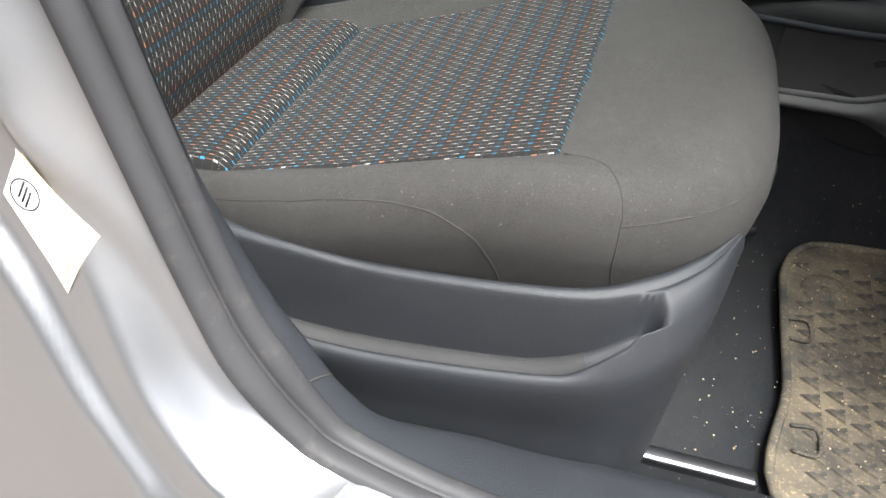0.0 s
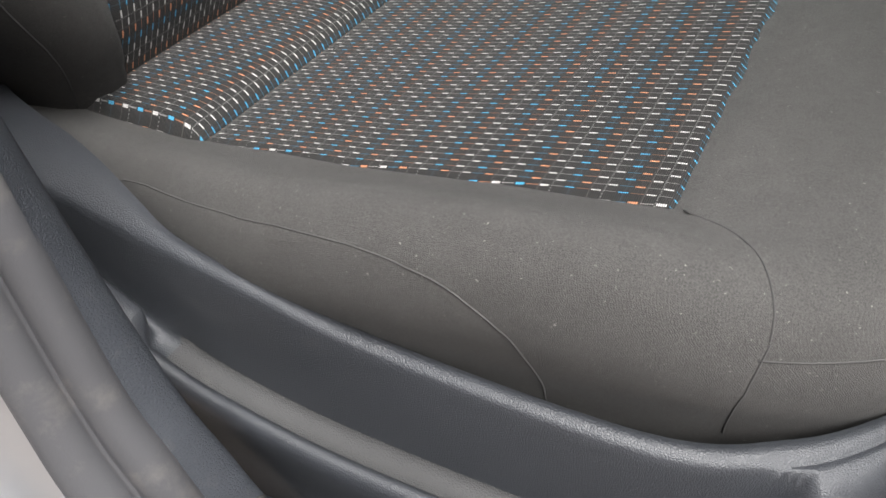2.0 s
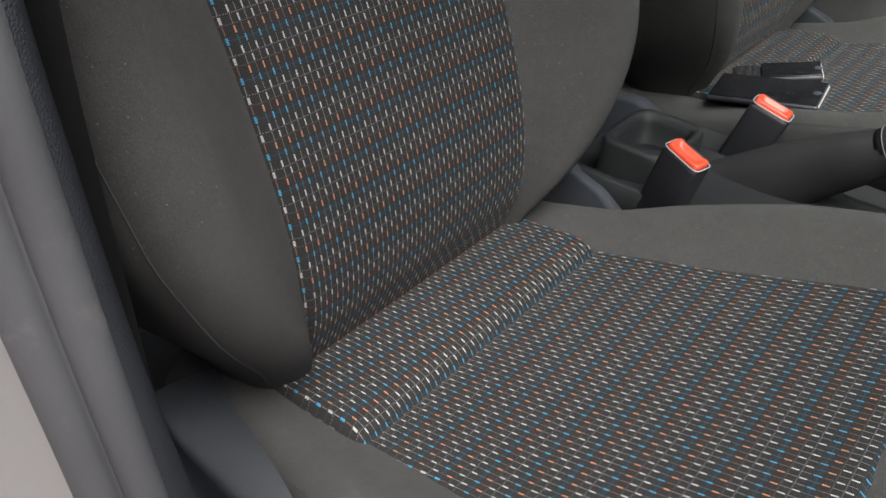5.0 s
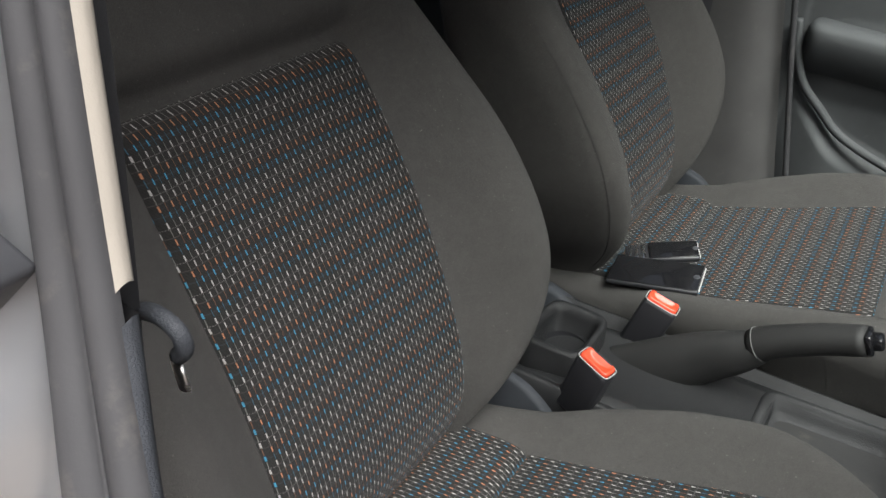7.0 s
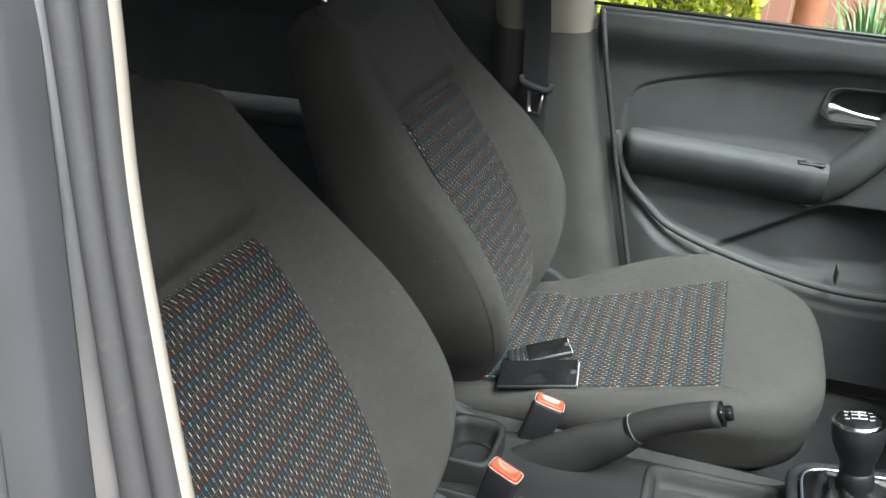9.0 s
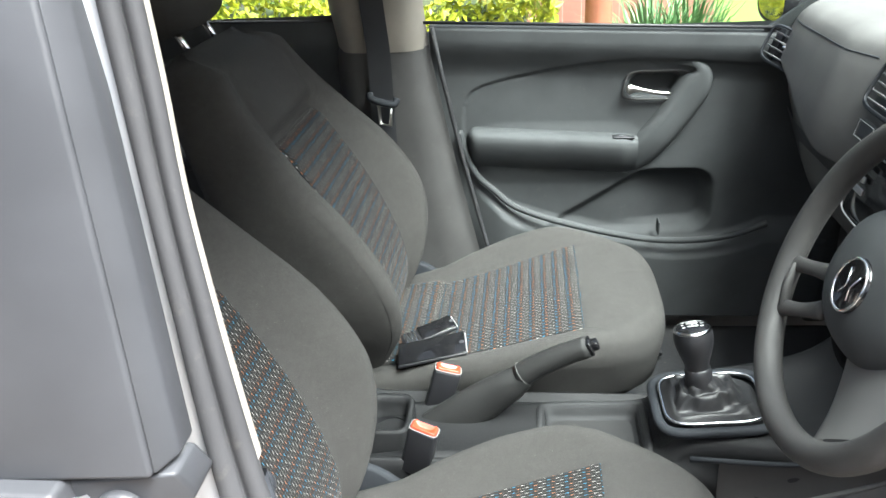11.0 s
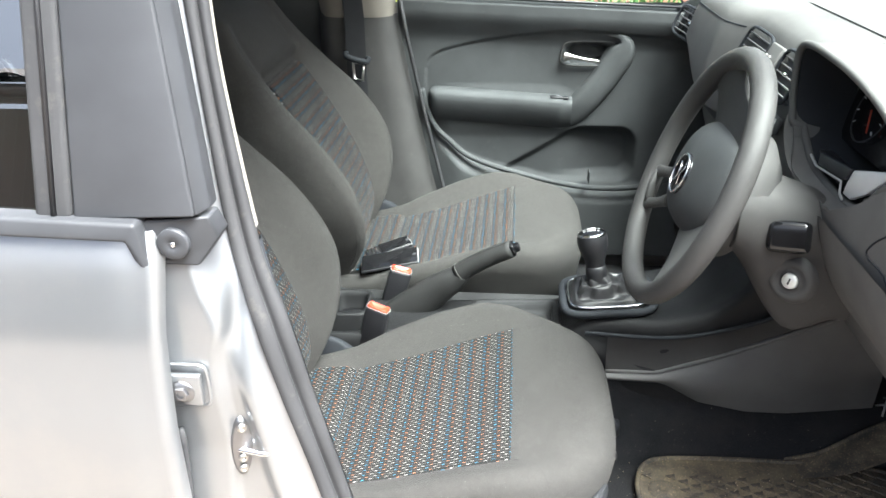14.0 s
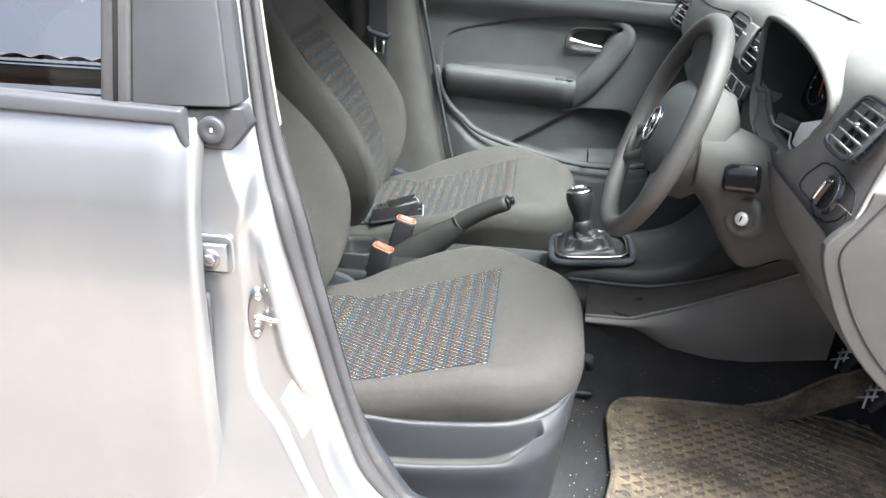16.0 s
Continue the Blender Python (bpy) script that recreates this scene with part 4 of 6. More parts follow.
# ---- carpet, mat, pedals ----
tagged(part("floor", grid(lambda x, y: (x, y, 0.287 + 0.42 * sm(x, 1.12, 1.55) + 0.006 * math.sin(x * 11) * math.sin(y * 9) + 0.15 * (1 - sm(abs(y), 0.105, 0.160))), lin(-1.2, 1.55, 90), lin(-0.58, 0.66, 125)), "carpet"), "black car carpet with crumbs scattered on it", "carpet", kind="structure")
floor_mat = thing("floor_mat", "sandy black rubber floor mat with raised triangles", "floor mat")
MAT_OUT = [(0.655, -0.545), (0.654, -0.40), (0.654, -0.27), (0.657, -0.228), (0.672, -0.190), (0.705, -0.170), (0.80, -0.163), (0.93, -0.163), (1.03, -0.165), (1.10, -0.18), (1.16, -0.22), (1.18, -0.30), (1.14, -0.55), (0.9, -0.57)]
part("mat_sheet", prism([(x, y, 0.296) for x, y in curve(MAT_OUT, 70, True)], (0, 0, 0.008), 0.003), "sandy", floor_mat)
edge_line = curve(MAT_OUT, 90, True)
part("mat_rim", tube([(x, y, 0.304) for x, y in edge_line], 0.0045, 8, closed=True), "mat", floor_mat)
flap_z = lambda x: ease(x, [(0.93, 0.300), (0.99, 0.320), (1.068, 0.378), (1.135, 0.410)])
part("mat_flap", join(grid(lambda x, t: (x, -0.150 - (0.055 + 0.02 * sm(x, 0.95, 1.05)) * t, flap_z(x) - 0.012 * t * sm(x, 0.95, 1.1)), lin(0.93, 1.135, 16), lin(0, 1, 6)), tube([(x, -0.150, flap_z(x)) for x in lin(0.93, 1.135, 16)], 0.004, 8)), "mat", floor_mat, "mat corner curling up beside the pedals")
for y in (-0.325, -0.466):
    part("mat_tab", tube(curve([(0.655, y + 0.014, 0.306), (0.676, y + 0.014, 0.307), (0.676, y - 0.014, 0.307), (0.655, y - 0.014, 0.306)], 16), 0.0019, 6), "mat", floor_mat)
part("mat_eyelet", lathe([(0.004, 0.004), (0.008, 0.006), (0.022, 0.005), (0.025, 0.0)], Matrix.Translation((0.696, -0.252, 0.303)), 24), "mat", floor_mat, "round fixing hole")
tri = bpy.data.meshes.new("mat_stud")
tv = [(-0.0096, 0.0030, 0), (0.0088, -0.0098, 0), (0.0094, 0.0088, 0)]
tv2 = [(x * 0.82 + 0.0006, y * 0.82, 0.0028) for x, y, z in tv]
tri.from_pydata(tv + tv2, [], [(3, 4, 5), (0, 1, 4, 3), (1, 2, 5, 4), (2, 0, 3, 5)])
tri.materials.append(M["mat"])
spare = []
count = 0
for i in range(24):
    for j in range(18):
        x, y = 0.6735 + i * 0.0205, -0.545 + j * 0.0218 + (i % 2) * 0.0100
        lim = -0.212 if x < 0.98 else -0.17
        if y > lim or y < -0.548 or math.hypot(x - 0.696, y + 0.250) < 0.026:
            continue
        if count < 300:
            count += 1
            st = new("mat_stud", tri)
            st.parent = floor_mat
            st.location = (x, y, 0.3035)
        else:
            spare.append(([(x + a, y + b, 0.3035 + c) for a, b, c in tv + tv2], [(3, 4, 5), (0, 1, 4, 3), (1, 2, 5, 4), (2, 0, 3, 5)]))
part("far_studs", join(*spare), "mat", floor_mat, smooth=False)["kind"] = "stuff"
crumbs = []
rng = random.Random(5)
for k in range(420):
    x, y = rng.uniform(0.45, 1.05), rng.uniform(-0.55, -0.12)
    on = 0.309 if (0.66 < x and y < -0.20) else 0.294
    if on < 0.3 and x > 0.66 and y > -0.2 and rng.random() < 0.6:
        continue
    r = rng.uniform(0.0005, 0.0015)
    z = on + r * 0.5
    c = [(x + r * rng.uniform(0.6, 1.4) * math.cos(a), y + r * rng.uniform(0.6, 1.4) * math.sin(a), z) for a in (0.3, 2.2, 4.4)]
    crumbs.append((c + [(x, y, z + r), (x, y, z - r)], [(0, 1, 3), (1, 2, 3), (2, 0, 3), (1, 0, 4), (2, 1, 4), (0, 2, 4)]))
for k in range(160):
    x, y = rng.uniform(0.225, 0.47), rng.uniform(-0.602, -0.593)
    r = rng.uniform(0.0004, 0.0009)
    z = 0.434 + 0.009 * sm(x, 0.36, 0.47) + 0.004 * (1 - sm(x, 0.225, 0.26))
    crumbs.append(([(x - r, y, z), (x + r, y, z), (x, y + r, z), (x, y, z + 2 * r)], [(0, 1, 3), (1, 2, 3), (2, 0, 3)]))
tagged(part("crumbs", join(*crumbs), "crumb", smooth=False), "pale crumbs and sand grains on mat and carpet", "crumbs", kind="stuff")
for px, py, pz in ((1.10, -0.135, 0.422), (1.10, -0.28, 0.433)):
    ped = thing("pedal", "black rubber pedal with bright criss-cross studs", "pedal", "pedals")
    tm = pose(0, 0, 0, 0, -55, 0)
    part("pedal_pad", rbox((0.055, 0.045, 0.012), (px + 0.006, py, pz), 0.004, tm), "rubber", ped)
    for a in (-1, 1):
        for o in (-0.010, 0.010):
            c = Vector((px, py, pz)) + tm @ Vector((0, 0, 0.008))
            part("stud_line", tube([c + tm @ Vector((-0.016 + o, a * -0.016, 0)), c + tm @ Vector((0.016 + o, a * 0.016, 0))], 0.0022, 6), "silver", ped)
    part("pedal_arm", tube([(px + 0.01, py, pz), (px + 0.08, py, pz + 0.12), (px + 0.10, py, pz + 0.30)], 0.009, 8), "black", ped)

# ---- passenger door ----
pdoor = thing("passenger_door", "closed charcoal passenger door panel with window", "car door")
RIB = curve([(0.188, 0.775), (0.200, 0.725), (0.222, 0.675), (0.26, 0.638), (0.31, 0.60), (0.42, 0.565), (0.52, 0.54), (0.607, 0.525), (0.70, 0.523), (0.78, 0.535), (0.85, 0.562)], 80)
rib_x = [p[0] for p in RIB]


def sd_round(x, z, cx, cz, hx, hz, r):
    qx, qz = abs(x - cx) - hx + r, abs(z - cz) - hz + r
    return math.hypot(max(qx, 0), max(qz, 0)) + min(max(qx, qz), 0) - r


def belt(x):
    return 1.011 - 0.046 * (x - 0.02)


def panel(x, t):
    z = 0.33 + t * (belt(x) - 0.33)
    y = 0.668
    y -= 0.030 * sm(z, belt(x) - 0.115, belt(x) - 0.03)
    y += 0.012 * sm(z, belt(x) - 0.012, belt(x))
    # the insert starts at a thin groove that sweeps up and forward
    arc = ease(x, [(0.196, 0.80), (0.203, 0.835), (0.220, 0.857), (0.26, 0.873), (0.313, 0.885), (0.39, 0.900), (0.461, 0.910), (0.566, 0.918), (0.685, 0.910), (0.98, 0.885)])
    y += 0.004 * (1 - sm(z, arc - 0.003, arc)) * sm(x, 0.194, 0.199) + 0.004 * math.exp(-((z - arc) / 0.003) ** 2) * sm(x, 0.194, 0.199)
    # lower shell stands proud below the swept rib
    rz = float(np.interp(x, rib_x, [p[1] for p in RIB]))
    y -= 0.040 * (1 - sm(z, rz - 0.05, rz + 0.004)) * sm(x, 0.17, 0.30)
    # bowl behind the handle and the open pocket
    y += 0.036 * (1 - sm(sd_round(x, z, 0.600 + 0.2 * (z - 0.86), 0.862, 0.054, 0.024, 0.022), -0.010, 0.003))
    diag = 0.448 - 1.63 * (0.591 - z)
    hole = sd_round(x, z, 0.50, 0.600, 0.242, 0.076, 0.05)
    y += 0.016 * (1 - sm(hole, -0.012, 0.002)) * sm(x, diag - 0.01, diag + 0.03)
    y += 0.030 * (1 - sm(hole, -0.030, -0.004)) * sm(x, 0.50, 0.72)
    y -= 0.008 * (1 - sm(sd_round(x, z, 0.40, 0.715, 0.19, 0.075, 0.06), -0.04, 0.0))
    return x, y, z


part("door_panel", grid(panel, lin(0.135, 0.98, 220), lin(0, 1, 230)), "soft", pdoor)
part("swept_rib", tube([(p[0], 0.652 - 0.022 * sm(p[0], 0.22, 0.4), p[1]) for p in RIB], 0.0072, 12), "soft", pdoor)


def arm(u, v):
    """Padded armrest: u along it, v round its section."""
    x = 0.203 + 0.365 * u
    e = math.sqrt(max(1 - max((0.06 - u) / 0.06, 0) ** 2, 0.0)) * (1 - 0.25 * sm(u, 0.9, 1.0))
    top = 0.778 - 0.022 * u
    prof = [(0.676, top + 0.002), (0.650, top + 0.002), (0.637, top), (0.629, top - 0.004), (0.625, top - 0.010), (0.6255, top - 0.024), (0.631, top - 0.042), (0.640, top - 0.060), (0.652, top - 0.076), (0.672, top - 0.092)]
    p = prof[v]
    return x, 0.672 - (0.672 - p[0]) * e, top - 0.035 + (p[1] - top + 0.035) * (0.5 + 0.5 * e)


part("armrest", grid(arm, lin(0, 1, 40), list(range(10))), "soft", pdoor, "padded charcoal armrest")
part("panel_line", tube([(0.236, 0.662, 0.700), (0.35, 0.660, 0.689), (0.46, 0.660, 0.678), (0.555, 0.662, 0.671)], 0.0011, 6), "soft", pdoor)
grab = curve([(0.500, 0.662), (0.545, 0.683), (0.587, 0.726), (0.629, 0.777), (0.660, 0.822), (0.683, 0.862), (0.690, 0.889), (0.676, 0.906), (0.640, 0.912), (0.590, 0.911), (0.550, 0.905)], 60)


def grab_at(k, v):
    """Flat moulded band with rolled edges; v runs across it."""
    d = grab[min(k + 1, 59)] - grab[max(k - 1, 0)]
    d = d / np.hypot(*d)
    half = 0.008 + 0.029 * sm(k, 0, 12) - 0.024 * sm(k, 27, 42)
    c = grab[k] + np.array((d[1], -d[0])) * half * v
    lift = 0.030 * sm(k, 0, 16) * (1 - 0.60 * sm(k, 36, 56)) * (1 - abs(v) ** 5) - 0.006
    return float(c[0]), 0.672 - lift, float(c[1])


part("grab_handle", grid(grab_at, list(range(60)), [-1, -0.97, -0.92, -0.85, -0.7, -0.4, 0, 0.4, 0.7, 0.85, 0.92, 0.97, 1]), "soft", pdoor, "moulded charcoal grab handle")
part("bowl_rim", tube([(0.600 + sq(a, 0.064, 0.030, 0.4)[0] + 0.2 * sq(a, 0.064, 0.030, 0.4)[1], 0.667, 0.862 + sq(a, 0.064, 0.030, 0.4)[1]) for a in ang], 0.0022, 8, closed=True), "shroud", pdoor)
part("door_handle", tube(curve([(0.538, 0.656, 0.856), (0.552, 0.653, 0.858), (0.575, 0.650, 0.855), (0.60, 0.649, 0.850), (0.630, 0.652, 0.846)], 20), [0.003, 0.009, 0.012, 0.0115, 0.0105, 0.009, 0.0075, 0.0062, 0.0054, 0.005, 0.0048, 0.0046, 0.0045, 0.0045, 0.0045, 0.0045, 0.0044, 0.0043, 0.004, 0.003], 10, flat=0.8), "steel", pdoor, "bright metal door handle")
part("switch_base", rbox((0.046, 0.016, 0.004), (0.536, 0.642, 0.7585), 0.0015, pose(0, 0, 0, 0, 4, 6)), "black", pdoor)
part("window_switch", rbox((0.016, 0.009, 0.005), (0.532, 0.642, 0.761), 0.0015, pose(0, 0, 0, 0, 4, 6)), "satin", pdoor)
part("pocket_fin", rbox((0.004, 0.03, 0.03), (0.622, 0.645, 0.550), 0.0015), "soft", pdoor)
part("window_glass", ([(0.15, 0.645, belt(0.15) - 0.01), (1.15, 0.645, belt(1.15) - 0.01), (0.65, 0.545, 1.40), (0.12, 0.545, 1.40)], [(0, 1, 2, 3)]), "glass", pdoor, "clear side window", smooth=False)
part("window_rubber", tube([(0.12, 0.640, belt(0.12) + 0.003), (0.5, 0.640, belt(0.5) + 0.003), (0.98, 0.640, belt(0.98) + 0.003)], 0.0035, 8), "black", pdoor, "thin black window seal")
part("front_edge", rbox((0.05, 0.05, 0.70), (0.985, 0.66, 0.66), 0.01), "soft", pdoor)

rdoor = thing("rear_passenger_door", "dark rear door panel with narrow armrest", "car door")
part("door_panel", grid(lambda x, z: (x, 0.668 - 0.030 * sm(z, belt(x) - 0.115, belt(x) - 0.03), z), lin(-1.05, -0.03, 30), lin(0.3, 1.03, 30)), "soft", rdoor)
part("armrest", rbox((0.50, 0.06, 0.06), (-0.50, 0.63, 0.735), 0.022, None, 4), "soft", rdoor)
part("window_glass", ([(-1.0, 0.645, 1.02), (-0.06, 0.645, 1.0), (-0.06, 0.545, 1.40), (-0.9, 0.545, 1.40)], [(0, 1, 2, 3)]), "glass", rdoor, "clear side window", smooth=False)
part("window_rubber", tube([(-1.0, 0.640, 1.04), (-0.05, 0.640, 1.018)], 0.0035, 8), "black", rdoor)

fp = thing("far_pillar", "far door pillar with dark lower and cream upper trim", "pillar trim")


def fpl(u, z):
    a = -0.062 - 0.02 * (0.97 - z)
    b = 0.131 + 0.215 * (0.97 - z) ** 1.15 if z < 0.97 else 0.131
    x = a + (b - a) * u
    return x, 0.604 + 0.05 * (abs(2 * u - 1) ** 5), z


part("lower_trim", grid(fpl, lin(0, 1, 24), lin(0.33, 0.968, 30)), "shroud", fp, "charcoal lower pillar trim")
part("upper_trim", grid(lambda u, z: (-0.060 + 0.191 * u - 0.10 * (z - 0.96) * (1 - 0.4 * u), 0.602 - 0.13 * (z - 0.96) + 0.05 * abs(2 * u - 1) ** 5, z), lin(0, 1, 24), lin(0.958, 1.42, 16)), "cream", fp, "cream upper pillar trim")
part("door_gap_seal", tube([(0.142, 0.632, 1.0), (0.158, 0.632, 0.90), (0.195, 0.632, 0.72), (0.245, 0.632, 0.50), (0.275, 0.632, 0.35)], 0.005, 8), "rubber", fp, "dark rubber seal beside the door")
belt_t = thing("seat_belt", "black webbing seat belt with metal tongue", "seat belt")
part("webbing", grid(lambda s, t: (0.012 + 0.048 * t - 0.05 * max(s - 0.965, 0), 0.590 - 0.12 * max(s - 0.96, 0), s), lin(0.42, 1.36, 30), lin(0, 1, 3)), "webbing", belt_t)
part("belt_stop", tube(curve([(0.012, 0.582, 0.880), (0.016, 0.576, 0.870), (0.040, 0.574, 0.862), (0.062, 0.576, 0.858), (0.068, 0.582, 0.868)], 20), 0.0075, 10), "plastic", belt_t, "dark plastic tongue grip")
part("tongue", tube([(0.030, 0.576, 0.856), (0.032, 0.573, 0.818), (0.052, 0.573, 0.814), (0.056, 0.576, 0.852)], 0.0038, 8, closed=True), "steel", belt_t, "bright metal belt tongue")
near_belt = thing("driver_belt", "black webbing belt hanging at the pillar", "seat belt")
part("webbing", grid(lambda s, t: (0.088 + 0.048 * t - 0.03 * sm(s, 0.9, 1.3), -0.613 + 0.045 * sm(s, 0.75, 1.3), s), lin(0.32, 1.34, 30), lin(0, 1, 3)), "webbing", near_belt)
part("belt_stop", tube(curve([(0.134, -0.600, 0.913), (0.146, -0.602, 0.917), (0.156, -0.602, 0.914), (0.158, -0.601, 0.905), (0.152, -0.600, 0.897)], 16), 0.0042, 10), "plastic", near_belt, "dark plastic tongue grip")
part("tongue", tube([(0.147, -0.598, 0.889), (0.150, -0.598, 0.875)], 0.004, 8, flat=0.4), "steel", near_belt)
# ---- dashboard ----
dash = thing("dashboard", "charcoal moulded dashboard with air vents", "dashboard")
FACE = [(1.42, 1.030), (1.15, 1.052), (1.00, 1.056), (0.91, 1.046), (0.868, 1.030), (0.847, 0.995), (0.831, 0.940), (0.822, 0.890), (0.824, 0.845), (0.840, 0.790), (0.860, 0.720), (0.90, 0.655), (0.98, 0.62)]
NF = 260
face = curve(FACE, NF)
ARCH_PTS = [(-0.168, 0.915), (-0.142, 0.942), (-0.126, 0.985), (-0.127, 1.032), (-0.165, 1.050), (-0.278, 1.050), (-0.37, 1.041), (-0.441, 1.026), (-0.488, 1.006), (-0.503, 0.986), (-0.492, 0.962), (-0.470, 0.945)]
HOLLOW = np.array(ARCH_PTS + [(-0.435, 0.915), (-0.38, 0.888), (-0.30, 0.882), (-0.22, 0.888)])


def inside(y, z):
    """How deep (y, z) lies inside the outline of the instrument hollow; negative outside."""
    A, B = HOLLOW, np.roll(HOLLOW, -1, axis=0)
    p = np.array((y, z))
    t = np.clip(((p - A) * (B - A)).sum(1) / ((B - A) ** 2).sum(1), 0, 1)
    d = float(np.min(np.hypot(*(A + (B - A) * t[:, None] - p).T)))
    hit = ((A[:, 1] > z) != (B[:, 1] > z)) & (y < (B[:, 0] - A[:, 0]) * (z - A[:, 1]) / (B[:, 1] - A[:, 1] + 1e-9) + A[:, 0])
    return d if hit.sum() % 2 else -d


def shell(y, k):
    x, z = face[k]
    # the ends turn away towards the doors
    e = sm(abs(y), 0.50, 0.665)
    x2 = x + 0.03 * e * (1 if y > 0 else 0.5) * (x < 1.0)
    if x < 0.95:
        x2 += -0.026 * sm(y, 0.20, 0.30) + 0.012 * (1 - sm(abs(y), 0.16, 0.24))
    if x < 0.99:
        x2 += 0.040 * sm(y, 0.19, 0.25) * sm(0.925 - 0.09 * sm(y, 0.55, 0.24) - z, -0.008, 0.012)
    z2 = z - (0.022 * e * e if z > 0.9 else 0.0)
    # the middle stack leans forward to the console; the driver's side leaves room for the knees
    if z < 0.86:
        mid = 1 - sm(abs(y), 0.10, 0.17)
        x2 += -0.02 * mid * (0.86 - z) / 0.2 + 0.03 * (y < -0.16) * sm(0.86 - z, 0, 0.1)
    return x2, y, z2


sv, sf = grid(shell, lin(-0.645, -0.53, 12) + lin(-0.525, -0.105, 130) + lin(-0.09, 0.665, 60), list(range(NF)))
held = [-0.52 < p[1] < -0.11 and p[2] > 0.87 and p[0] < 0.95 and inside(p[1], p[2]) > -0.001 for p in sv]
part("dash_shell", (sv, [f for f in sf if not any(held[k] for k in f)]), "dash", dash, "charcoal soft-feel dash shell")
for y0 in (-0.647, 0.667):
    part("end_cap", prism([shell(math.copysign(0.645, y0), k) for k in range(0, NF, 8)] + [(1.42, math.copysign(0.645, y0), 0.62)], (0, math.copysign(0.006, y0), 0), 0.0), "dash", dash)
kt = min(range(30, 150), key=lambda k: abs(face[k][1] - 1.006) + (face[k][0] > 0.9))
part("top_crease", tube([shell(y, kt) for y in lin(0.22, 0.56, 12)], 0.0013, 6), "plastic", dash)
part("lower_panel", grid(lambda y, t: (0.842 + 0.045 * t + 0.02 * sm(abs(y), 0.5, 0.66), y, 0.820 - 0.12 * t), lin(0.20, 0.645, 20), lin(0, 1, 8)), "soft", dash, "dark lower dash panel")

def vent(c, m, w, h, n, cols, skew=0.0):
    """Air vent: frame, dark throat, thin slats and a thumb tab. c: centre, m: turn; local x across, y up, z out."""
    T = Matrix.Translation(c) @ m

    def ringp(k, g, z):
        a = 2 * math.pi * k / 48
        x = (w / 2 + g) * math.copysign(abs(math.cos(a)) ** 0.4, math.cos(a))
        return T @ Vector((x, (h / 2 + g) * math.copysign(abs(math.sin(a)) ** 0.4, math.sin(a)) + skew * x, z))

    v = part("air_vent", tube([ringp(k, 0.003, 0.001) for k in range(48)], 0.0032, 8, closed=True), "plastic", dash, "air vent with slats")
    part("frame_lip", tube([ringp(k, 0.0, 0.0042) for k in range(48)], 0.0006, 6, closed=True), "satin", v)
    part("throat", ([ringp(k, 0.002, -0.012) for k in range(48)], [tuple(range(48))]), "black", v, smooth=False)
    for k in range(n):
        y = -h / 2 + h * (k + 0.7) / (n + 0.4)
        e = [T @ Vector((x, y + skew * x, 0.0)) for x in (-w * 0.47, 0, w * 0.47)]
        part("slat", join(tube(e, 0.0014, 6), grid(lambda i, t: e[i] + m.to_3x3() @ Vector((0, -0.001 - 0.003 * t, -0.010 * t)), [0, 1, 2], [0, 1])), "slat", v)
    for k in range(cols):
        x = -w / 2 + w * (k + 1) / (cols + 1)
        part("fin", rbox((0.0012, h * 0.94, 0.007), T @ Vector((x, skew * x, -0.0065)), 0.0003, m), "satin", v)
    part("tab", rbox((0.010, 0.006, 0.007), T @ Vector((0, 0.002, 0.003)), 0.002, m), "chrome", v)
    return v


def facing(nx, ny, nz):
    """Turn whose z axis looks along the given direction, with x across."""
    z = Vector((nx, ny, nz)).normalized()
    x = Vector((0, -1, 0))
    x = (x - x.dot(z) * z).normalized()
    y = z.cross(x)
    return Matrix((x, y, z)).transposed().to_4x4()


cm_ = facing(-0.90, 0, 0.42)
vent((0.842, 0.122, 0.980), cm_, 0.140, 0.070, 5, 0)
vent((0.844, -0.066, 0.980), cm_, 0.098, 0.070, 5, 0)
part("vent_bridge", rbox((0.058, 0.066, 0.010), (0.842, 0.018, 0.981), 0.003, cm_), "dash", dash)
for y in (0.028, 0.010):
    part("bridge_mark", rbox((0.006, 0.003, 0.001), Vector((0.838, y, 0.995)), 0.0, cm_), "white", dash)
vent((0.818, 0.556, 0.952), facing(-0.86, -0.36, 0.36), 0.110, 0.062, 4, 3)
vent((0.841, -0.593, 0.986), facing(-0.84, 0.02, 0.54), 0.090, 0.066, 5, 3)
# centre stack: switch row, radio, lower grille and heater
tm = facing(-0.97, 0, 0.24)
for k in range(5):
    key = part("stack_key", rbox((0.054, 0.026, 0.010), (0.826, 0.150 - 0.062 * k, 0.915), 0.003, tm), "soft", dash)
    part("key_edge", tube([Vector((0.822, 0.150 - 0.062 * k, 0.915)) + tm @ Vector((*p, 0.0035)) for p in ((-0.026, -0.012), (0.026, -0.012), (0.026, 0.012), (-0.026, 0.012))], 0.0008, 5, closed=True), "silver", key)
radio = part("radio", rbox((0.235, 0.100, 0.014), (0.824, 0.035, 0.845), 0.005, tm), "gloss", dash, "dark radio with small screen")
part("radio_frame", tube([Vector((0.817, 0.035, 0.845)) + tm @ Vector((*sq(a, 0.118, 0.050, 0.3), 0.003)) for a in [2 * math.pi * k / 48 for k in range(48)]], 0.0014, 6, closed=True), "silver", radio)
part("screen", rbox((0.095, 0.045, 0.004), (0.817, 0.035, 0.855), 0.001, tm), "cluster", radio)
